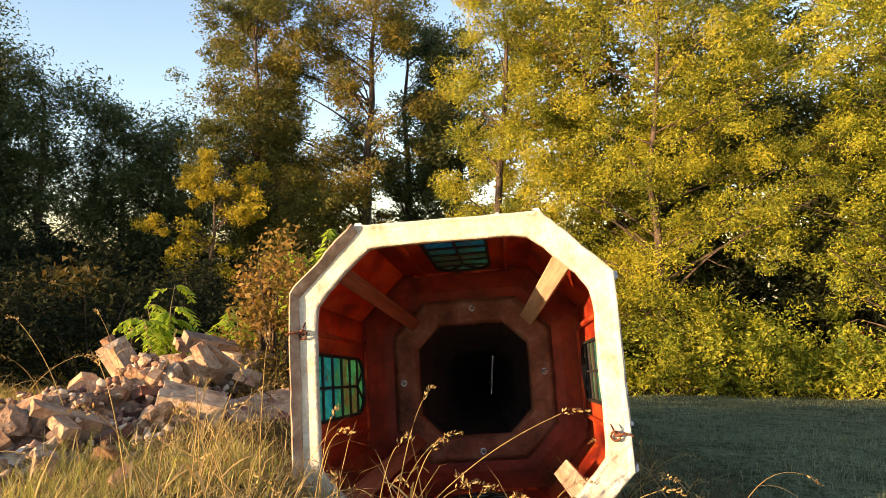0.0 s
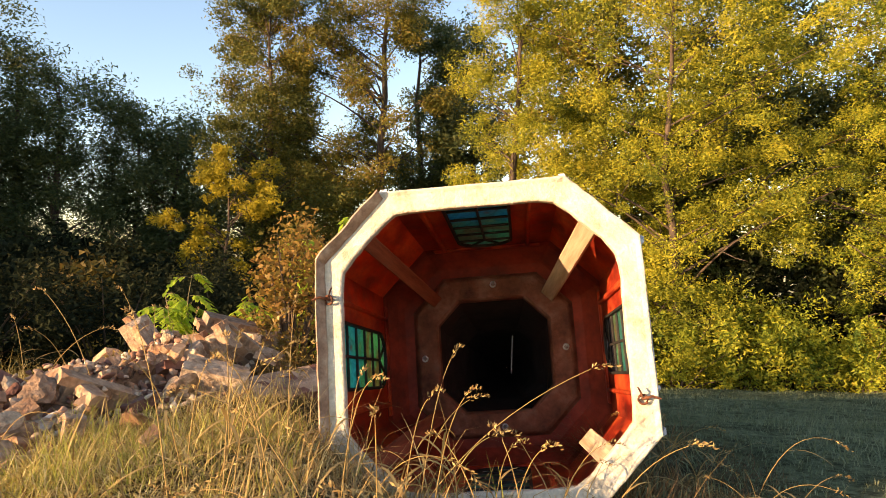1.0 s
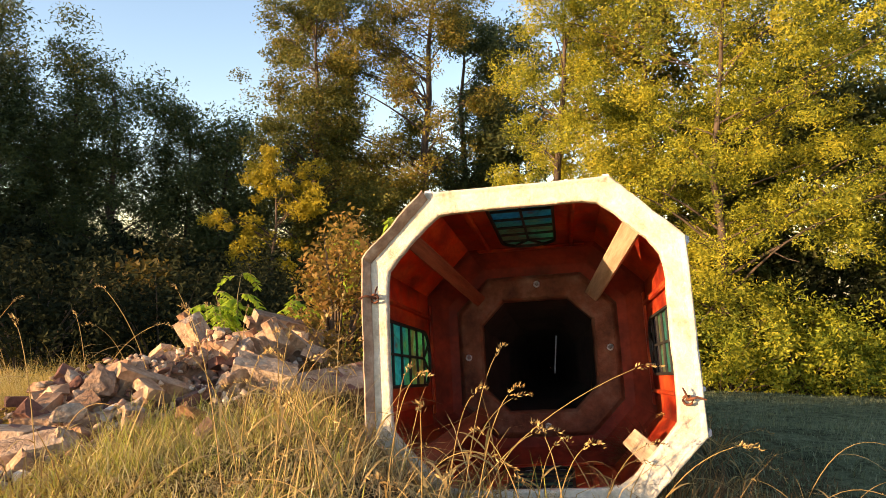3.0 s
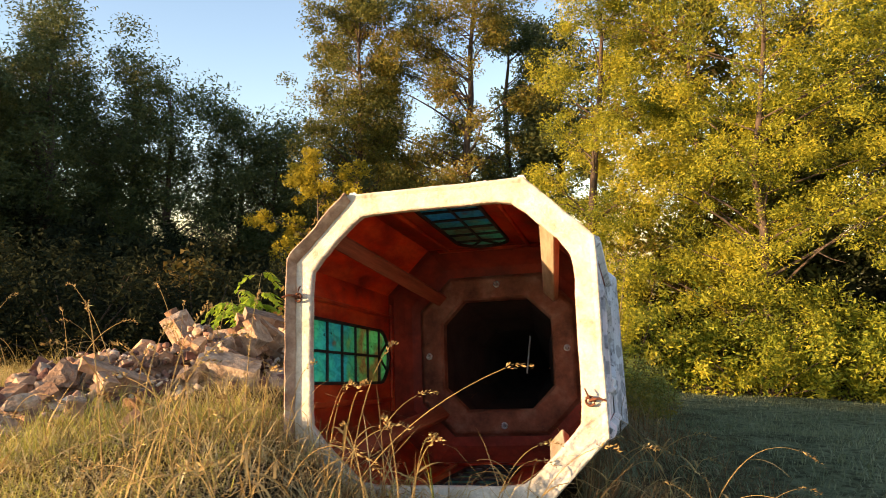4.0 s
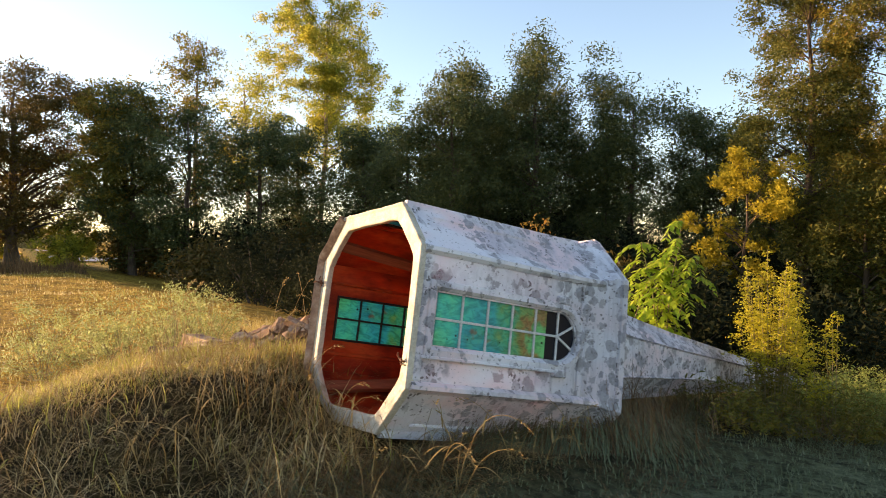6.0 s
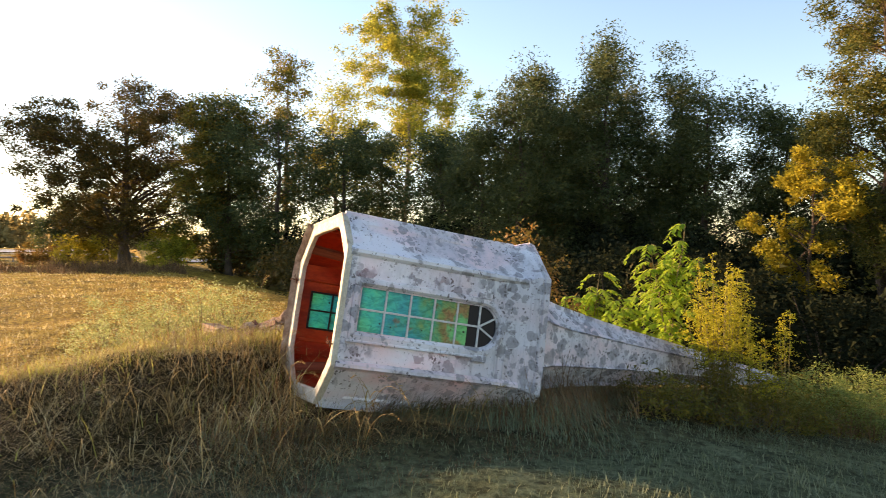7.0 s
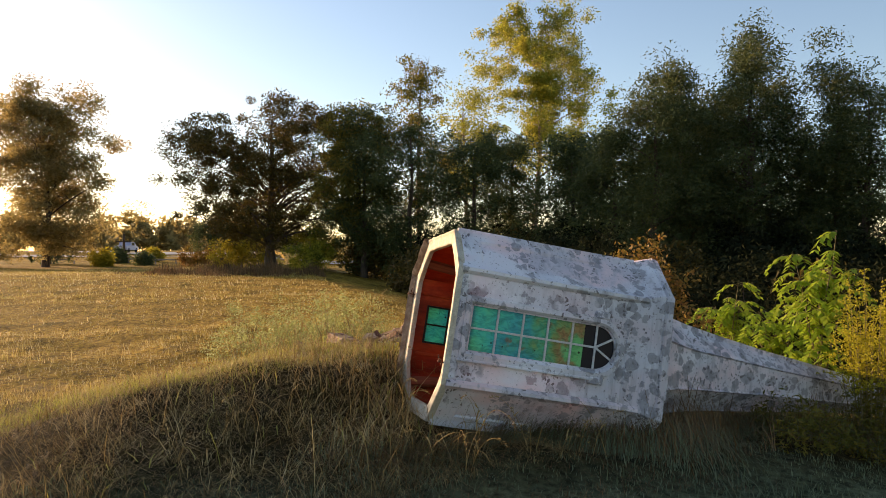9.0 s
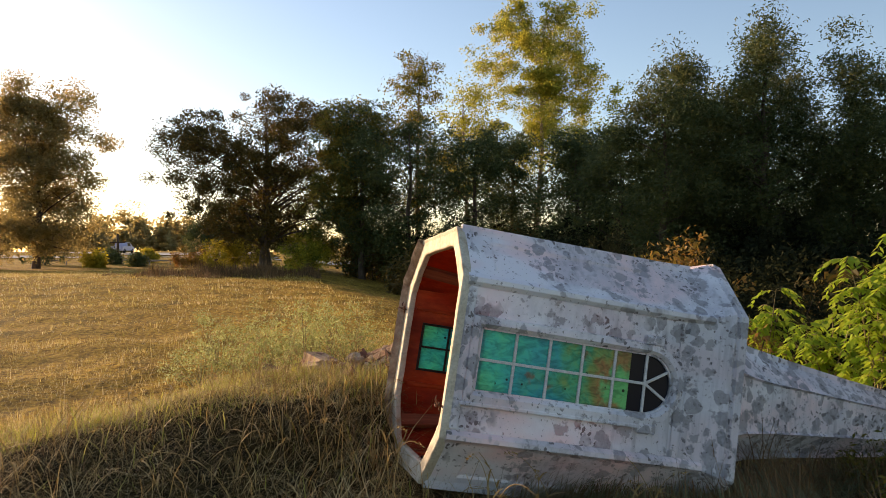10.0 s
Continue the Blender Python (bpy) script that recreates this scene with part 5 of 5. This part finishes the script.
blades("verge_grass", "long grass strip across the field", xy, grow(9, xy, 0.3, 0.9) * (1.1 - _far), 0.010, TURF, 9, 0.6, short=True)


def stalk(base, tip, arch_up, seed, label="tall dry grass stalk with a drooping seed head"):
    """A tall bent stalk with a seed head and two blades."""
    rng = np.random.default_rng(seed)
    root = thing("grass_stalk", label, "grass", pose(base[0], base[1], float(ground_z(base[0], base[1])) - 0.02), "tall grass stalks")
    e = np.array([tip[0] - base[0], tip[1] - base[1], tip[2] - float(ground_z(base[0], base[1]))])
    m = np.array([e[0] * 0.35, e[1] * 0.35, e[2] * 0.5 + arch_up])
    u = np.linspace(0, 1, 12)[:, None]
    p = 2 * m * u * (1 - u) + e * u ** 2
    part("stem", fast_mesh("stem", *tube_arrays(p, 0.0026 - 0.0013 * u[:, 0], 5)), DRY, root)
    h = Heap()
    d = unit(p[-1] - p[-2])
    for i in range(26):
        s = i / 25
        c = p[-1] + d * s * 0.11 + np.array([0, 0, -0.05 * s * s])
        c = c + rng.normal(size=3) * 0.004
        o = unit(rng.normal(size=3) * 0.7 + d * 1.5) * 0.018
        w = unit(np.cross(o, rng.normal(size=3))) * 0.0030
        h.add(np.array([c, c + o * 0.5 + w, c + o, c + o * 0.5 - w]), [[0, 1, 2, 3]])
    part("seed_head", h.mesh("seed_head"), DRY, root)
    for i in range(2):
        h = Heap()
        k = rng.integers(2, 7)
        o = unit(np.array([rng.normal(), rng.normal(), 0.5]))
        q = np.array([p[k] + o * s * 0.22 - np.array([0, 0, 0.12 * s * s]) for s in np.linspace(0, 1, 6)])
        w = unit(np.cross(o, [0, 0, 1.0])) * np.array([0.005, 0.0055, 0.005, 0.004, 0.003, 0.0004])[:, None]
        h.add(np.concatenate([q - w, q + w]), [[j, j + 1, j + 7, j + 6] for j in range(5)])
        part("blade", h.mesh("blade"), DRY, root)


stalk((0.95, 3.2), (1.36, 3.30, 0.50), 0.30, 1)
stalk((0.9, 3.1), (1.25, 3.05, 0.36), 0.22, 2)
stalk((-0.45, 2.55), (0.21, 2.54, 0.93), 0.10, 3)
_rs = random.Random(9)
for i in range(52):
    x, y = (_rs.uniform(-1.25, 0.25), _rs.uniform(1.9, 2.95)) if i % 3 else (_rs.uniform(-2.9, 0.35), _rs.uniform(0.9, 2.95))
    a, r, z = _rs.uniform(0, 6.283), _rs.uniform(0.1, 0.42), _rs.uniform(0.22, 0.62)
    stalk((x, y), (x + r * math.cos(a), y + r * math.sin(a), float(ground_z(x, y)) + z), 0.16, 20 + i)
for i in range(16):
    x, y = _rs.uniform(-4.6, -1.3), _rs.uniform(3.6, 6.5)
    a, r, z = _rs.uniform(0, 6.283), _rs.uniform(0.1, 0.4), _rs.uniform(0.4, 0.8)
    stalk((x, y), (x + r * math.cos(a), y + r * math.sin(a), float(ground_z(x, y)) + z), 0.12, 90 + i)
for i in range(14):
    x, y = _rs.uniform(0.45, 1.1), _rs.uniform(2.9, 4.3)
    a, r, z = _rs.uniform(0, 6.283), _rs.uniform(0.1, 0.3), _rs.uniform(0.15, 0.4)
    stalk((x, y), (x + r * math.cos(a), y + r * math.sin(a), float(ground_z(x, y)) + z), 0.12, 120 + i)

# ---- far road, truck and barriers ----
ROAD = two_tone("pale_asphalt", [(0.3, (0.34, 0.32, 0.30)), (0.7, (0.52, 0.50, 0.47))], 0.5, 0.9)
_y = np.linspace(-160, 60, 60)
for label, x0, x1, bend in (("pale gravel drive beyond the field", -99, -92, 0.12), ("pale asphalt road beyond the field", -122, -113, 0.05)):
    xs = np.linspace(x0, x1, 4)
    _v = np.concatenate([np.column_stack([x + _y * bend, _y, ground_z(x + _y * bend, _y) + 0.10]) for x in xs])
    _f = [[k * 60 + i, k * 60 + i + 1, k * 60 + i + 61, k * 60 + i + 60] for k in range(3) for i in range(59)]
    tagged(part("road", fast_mesh("road", _v, _f), ROAD), label, "road", kind="structure")
VAN, _a, _b, _c = material("pale_car_paint", 0.3, 0.0, 0.5)
_c.inputs["Base Color"].default_value = (0.42, 0.40, 0.52, 1)
TYRE, _a, _b, _c = material("tyre", 0.9)
_c.inputs["Base Color"].default_value = (0.02, 0.02, 0.02, 1)


def truck(x, y):
    z = float(ground_z(x, y)) + 0.12
    root = thing("pickup_truck", "pale violet pickup truck parked on the far road", "truck", pose(x, y, z, 0, 0, 80))
    bm = bmesh.new()
    prof = [(-2.7, 0.45), (2.7, 0.45), (2.7, 1.0), (1.5, 1.12), (0.9, 1.75), (-0.6, 1.78), (-0.8, 1.12), (-2.7, 1.1)]
    loft([[Vector((s, yy, zz)) for yy, zz in prof] for s in (-0.95, 0.95)], True, bm, 0, True)
    bmesh.ops.bevel(bm, geom=list(bm.edges), offset=0.06, segments=2, affect="EDGES")
    part("body", bm, VAN, root)
    for s in (-1, 1):
        part("side_window", box(0.02, 1.3, 0.5, Matrix.Translation((s * 0.96, 0.1, 1.42)), 0.008), BLACKGLASS, root)
    for yy in (-1.7, 1.7):
        for s in (-1, 1):
            h = Heap()
            h.add(*tube_arrays([(s * 0.98, yy, 0.38), (s * 0.97, yy, 0.38), (s * 0.76, yy, 0.38), (s * 0.75, yy, 0.38)], [0.22, 0.38, 0.38, 0.2], 16))
            part("wheel", h.mesh("wheel"), TYRE, root)


truck(-118.5, -19.6)
LOG = wood("grey_log", (0.22, 0.18, 0.14), (0.42, 0.37, 0.30), (6, 1.2, 6))
for i, (x, y) in enumerate([(-74, -14.2), (-73, -10.6), (-70, -7.6), (-52, 1.0), (-72, -17.5)]):
    z = float(ground_z(x, y))
    rail = thing("log_barrier", "low log barrier on two short posts", "barrier", pose(x, y, z, 0, 0, 12 * i % 40), "log barriers")
    t = np.linspace(0, 1, 8)
    part("log", fast_mesh("log", *tube_arrays([(0.02 * math.sin(9 * s), -1.3 + 2.6 * s, 0.42) for s in t], 0.09 + 0.01 * np.sin(t * 7), 9)), LOG, rail)
    for s in (-1, 1):
        part("post", fast_mesh("post", *tube_arrays([(0.12, s, -0.1), (0.12, s, 0.25), (0.11, s, 0.5)], [0.07, 0.065, 0.06], 8)), LOG, rail)
_px, _py = -78.0, -12.9
pole = thing("yard_pole", "dark weathered pole at the field's edge", "pole", pose(_px, _py, float(ground_z(_px, _py))))
part("post", fast_mesh("post", *tube_arrays([(0, 0, -0.2), (0, 0, 1.5), (0.02, 0, 3.0)], [0.16, 0.14, 0.12], 9)), BARK, pole)
part("crossarm", box(0.12, 1.5, 0.14, Matrix.Translation((0.13, 0, 2.1)), 0.02), BARK, pole)
for i in range(44):
    a = radians(62 + i * 1.6)
    d = _rs.uniform(225, 290)
    x, y = -math.sin(a) * d, math.cos(a) * d
    bush("far_tree", "hazy tree on the far skyline", (x, y), (9, 9, _rs.uniform(8, 14)), 1100, 1.6, BACKLIT, 300 + i, 26, 6, 1.7, 0.7, None, "tree")

# ---- brick rubble ----
BW, BD, BH = 0.195, 0.092, 0.060


def chipped(sx, sy, sz, seed, cuts=2):
    """A block with knocked-off corners."""
    rng = random.Random(seed)
    bm = box(sx, sy, sz)
    for _ in range(cuts):
        n = Vector((rng.choice((-1, 1)) * rng.uniform(0.3, 1), rng.choice((-1, 1)) * rng.uniform(0.3, 1), rng.choice((-1, 1)) * rng.uniform(0.3, 1))).normalized()
        far = max(v.co.dot(n) for v in bm.verts)
        geom = list(bm.verts) + list(bm.edges) + list(bm.faces)
        r = bmesh.ops.bisect_plane(bm, geom=geom, plane_co=n * far * rng.uniform(0.72, 0.92), plane_no=n, clear_outer=True)
        ed = [e for e in r["geom_cut"] if isinstance(e, bmesh.types.BMEdge)]
        bmesh.ops.holes_fill(bm, edges=ed)
    bmesh.ops.recalc_face_normals(bm, faces=bm.faces)
    return bm


def mesh_of(bm, name, mat):
    me = bpy.data.meshes.new(name)
    bm.to_mesh(me)
    bm.free()
    me.materials.append(mat)
    return me


BRICKS = [mesh_of(chipped(BW, BD, BH, i, 1 + i % 3), "brick", BRICK_M if i % 3 else RED_BRICK) for i in range(6)]
def lump(seed, fine):
    """A broken lump: a rough ball struck flat on several sides, then roughened."""
    rg = random.Random(seed)
    bm = bmesh.new()
    bmesh.ops.create_icosphere(bm, subdivisions=fine, radius=1)
    off = Vector((rg.uniform(0, 50), rg.uniform(0, 50), rg.uniform(0, 50)))
    cuts = [(Vector((rg.gauss(0, 1), rg.gauss(0, 1), rg.gauss(0, 1))).normalized(), rg.uniform(0.42, 0.72)) for _ in range(8)]
    for v in bm.verts:
        v.co *= 1 + 0.4 * noise.noise(v.co * 1.4 + off)
        for nn, d in cuts:
            over = v.co.dot(nn) - d
            if over > 0:
                v.co -= nn * over
        v.co *= 1 + 0.16 * noise.noise(v.co * 4 + off) + 0.09 * noise.noise(v.co * 11 + off)
    s = (rg.uniform(0.10, 0.17), rg.uniform(0.08, 0.12), rg.uniform(0.06, 0.10))
    bmesh.ops.scale(bm, vec=s, verts=bm.verts)
    return bm


LUMPS = [mesh_of(lump(40 + i, 3 if i < 6 else 2), "rubble_piece", (BRICK_M, MORTAR, RED_BRICK, MORTAR)[i % 4]) for i in range(14)]


def chunk(m, nx, ny, nz, seed, red=False, label="broken chunk of buff brick masonry with mortar"):
    """A piece of fallen wall: courses of bricks in a bed of mortar, ragged at the ends."""
    rng = random.Random(seed)
    root = thing("masonry_chunk", label, "rubble", m, "fallen masonry")
    L, D, H = BW + 0.014, BD + 0.016, BH + 0.016
    for k in range(nz):
        for j in range(ny):
            for i in range(nx):
                if rng.random() < 0.22 and (i in (0, nx - 1) or k == nz - 1) and nx * ny * nz > 2:
                    continue
                me = BRICKS[rng.choice((0, 3)) if red else rng.choice((1, 2, 4, 5, 1, 2))]
                b = new("brick", me)
                b.parent = root
                sh = 0.5 * L if k % 2 else 0.0
                b.matrix_basis = pose((i - (nx - 1) / 2) * L + sh - L / 4, (j - (ny - 1) / 2) * D, (k + 0.5) * H, rng.uniform(-2, 2), rng.uniform(-2, 2), rng.uniform(-2.5, 2.5))
    bm = chipped(nx * L * 0.96, ny * D - 0.020, nz * H - 0.014, seed, 3)
    part("mortar", bm, MORTAR, root, at=pose(0, 0, nz * H / 2))
    return root


def block(m, size, seed, label="large chipped block of tan masonry"):
    """A solid block, worn and knocked at its edges."""
    bm = bmesh.new()
    bmesh.ops.create_cube(bm, size=1)
    bmesh.ops.subdivide_edges(bm, edges=list(bm.edges), cuts=9, use_grid_fill=True)
    off = Vector((seed * 3.7, seed * 1.9, seed * 5.3))
    for v in bm.verts:
        r = max(abs(c) for c in v.co) / max(v.co.length, 0.01)
        v.co *= 1 - 0.20 * (1 - r) * (0.6 + noise.noise(v.co * 3 + off)) + 0.09 * noise.noise(v.co * 2.2 + off) + 0.05 * noise.noise(v.co * 8 + off)
        v.co = Vector((v.co.x * size[0], v.co.y * size[1], v.co.z * size[2]))
    ob = part("masonry_block", bm, MORTAR)
    ob.matrix_world = m
    return tagged(ob, label, "rubble", "fallen masonry")


def on_ground(x, y, up, rx=0, ry=0, rz=0):
    return pose(x, y, float(ground_z(x, y)) + up, rx, ry, rz)


chunk(pose(-2.84, 5.05, 0.50, 16, 58, 10), 3, 2, 2, 1, label="tilted slab of fallen masonry standing on its end")
block(pose(-1.93, 4.20, 0.50, 14, 14, 18), (0.40, 0.22, 0.22), 1)
block(pose(-2.36, 4.30, 0.42, -18, 30, 70), (0.24, 0.17, 0.12), 2)
block(pose(-2.06, 2.98, 0.50, 8, 10, 40), (0.09, 0.08, 0.17), 3, "pale chipped lump of masonry in the grass")
block(pose(-2.55, 4.95, 0.52, 10, -22, 30), (0.40, 0.13, 0.11), 4, "long slab of tan masonry lying across the heap")
block(pose(-2.42, 3.58, 0.44, 10, 28, 25), (0.30, 0.26, 0.07), 5, "flat grey slab tilted on the heap")
chunk(pose(-2.10, 4.40, 0.34, -20, 25, 60), 2, 2, 2, 18)
chunk(on_ground(-2.45, 4.75, 0.10, -25, 15, -20), 2, 2, 3, 3)
chunk(pose(-2.58, 5.25, 0.48, 14, 62, 14), 1, 2, 5, 4, label="leaning stack of pale bricks still bonded together")
chunk(on_ground(-2.30, 5.95, 0.0, 4, 6, 58), 2, 4, 2, 5)
chunk(on_ground(-2.55, 5.8, 0.10, 12, 16, 40), 2, 2, 2, 17)
chunk(on_ground(-2.8, 5.5, 0.05, 30, -8, 10), 2, 2, 3, 6)
chunk(pose(-2.55, 3.26, 0.41, 2, 3, 14), 2, 3, 1, 7, label="flat slab of reddish masonry lying on the bank")
chunk(pose(-2.85, 3.06, 0.26, 3, -4, 30), 2, 2, 2, 13, True, "dark reddish slab under the flat one")
chunk(pose(-2.98, 2.86, 0.20, 6, 4, 50), 1, 2, 2, 19, True)
chunk(on_ground(-1.62, 4.82, 0.03, 14, -5, 40), 3, 4, 1, 8, True, "slab of reddish brick paving lying aslant")
chunk(pose(-2.42, 3.65, 0.40, 20, 24, 50), 2, 1, 3, 9)
chunk(on_ground(-2.35, 5.45, 0.10, 30, 35, 60), 2, 1, 3, 10)
chunk(on_ground(-2.60, 2.70, 0.02, -6, 5, 20), 2, 2, 2, 11, True, "dark reddish slab at the foot of the heap")
block(on_ground(-2.30, 2.60, 0.07, 12, -8, 35), (0.30, 0.17, 0.08), 6, "pale grey slab lying in the broken bits")
block(on_ground(-2.33, 2.25, 0.06, 20, 14, 70), (0.16, 0.12, 0.10), 7, "chipped tan lump at the foot of the heap")
chunk(on_ground(-2.05, 5.5, 0.08, 22, 30, 100), 2, 2, 2, 12)
chunk(on_ground(-2.77, 4.3, 0.02, 25, -20, 75), 2, 2, 2, 14)
chunk(on_ground(-2.92, 3.62, -0.06, -14, 10, 140), 2, 2, 2, 15)
chunk(pose(-2.12, 2.86, 0.40, 84, 8, 30), 1, 1, 2, 16)
_rb = random.Random(77)


def heap_place(i):
    """A place on the heap, which runs from the flat slabs back to the tall end."""
    if i % 4 == 0:
        return _rb.gauss(-2.62, 0.34), _rb.gauss(3.62, 0.36)
    if i % 4 == 1:
        return _rb.gauss(-2.56, 0.24), _rb.gauss(2.66, 0.28)
    return _rb.gauss(-2.44, 0.29), _rb.gauss(4.85, 0.70)


# the pile's surface on a fine grid: each piece comes to rest on those before it
_cell, _gx0, _gy0 = 0.04, -4.4, 1.8
_px_, _py_ = np.meshgrid(_gx0 + _cell * np.arange(90), _gy0 + _cell * np.arange(135), indexing="ij")
_base = ground_z(_px_, _py_)
_pile = _base.copy()


def settle(x, y, r):
    """The height at which a piece of radius r rests at x, y; None where the pile is high enough already."""
    near = np.hypot(_px_ - x, _py_ - y) < r
    if not near.any():
        return None
    z = float(np.percentile(_pile[near], 70))
    room = 0.30 * math.exp(-((x + 2.5) / 0.55) ** 2 - ((y - 4.9) / 1.0) ** 2) + (0.10 if y > 3.0 else 0.04)
    if z - float(_base[near].mean()) > room:
        return None
    _pile[near] = np.maximum(_pile[near], z + r * 0.75)
    return z


_lump_arrays = []
for me in LUMPS:
    _lv = np.zeros(len(me.vertices) * 3, np.float32)
    me.vertices.foreach_get("co", _lv)
    _lump_arrays.append((_lv.reshape(-1, 3), np.array([p.vertices[:] for p in me.polygons])))
small = Heap()
for i in range(1500):
    x, y = heap_place(i)
    if x > -1.50 or y < 2.05 or (y < 2.9 and (x > -2.12 or x < -2.95)):
        continue
    big = i < 300
    brick = big and i % 6 == 0
    s = 1.0 if brick else _rb.uniform(0.55, 1.0) if i < 90 else _rb.uniform(0.30, 0.62) if big else _rb.uniform(0.14, 0.34)
    z = settle(x, y, 0.09 if brick else 0.105 * s)
    if z is None:
        continue
    m = pose(x, y, z + 0.02 * s, _rb.uniform(-50, 50), _rb.uniform(-50, 50), _rb.uniform(0, 360)) @ Matrix.Scale(s, 4)
    if big:
        ob = new("loose_brick" if brick else "rubble_piece", (BRICKS if brick else LUMPS)[_rb.randrange(6) if brick or i < 90 else _rb.randrange(6, 14)])
        ob.matrix_world = m
        tagged(ob, "loose broken brick on the rubble heap" if brick else "broken lump of brick and mortar", "brick" if brick else "rubble", "loose rubble")
    else:
        v, f = _lump_arrays[6 + i % 8]
        small.add(v @ np.array(m.to_3x3()).T + np.array(m.translation), f)
tagged(part("small_rubble", small.mesh("small_rubble"), SCRAP), "small broken bits of brick and mortar in the heap", "rubble", kind="stuff")
# crumbs and dust between them
h = Heap()
_crumb = chipped(1, 0.8, 0.6, 5, 1)
bmesh.ops.triangulate(_crumb, faces=list(_crumb.faces))
_crumb.verts.index_update()
_cv, _cf = np.array([v.co[:] for v in _crumb.verts]), np.array([[v.index for v in f.verts] for f in _crumb.faces])
_crumb.free()
for i in range(1700):
    x, y = heap_place(i)
    m = on_ground(x, y, _rb.uniform(0.0, 0.03), _rb.uniform(0, 360), _rb.uniform(0, 360), _rb.uniform(0, 360))
    h.add(_cv * _rb.uniform(0.010, 0.05) @ np.array(m.to_3x3()).T + np.array(m.translation), _cf)
tagged(part("rubble_crumbs", h.mesh("rubble_crumbs"), SCRAP), "crumbs of brick and mortar between the lumps", "rubble", kind="stuff")
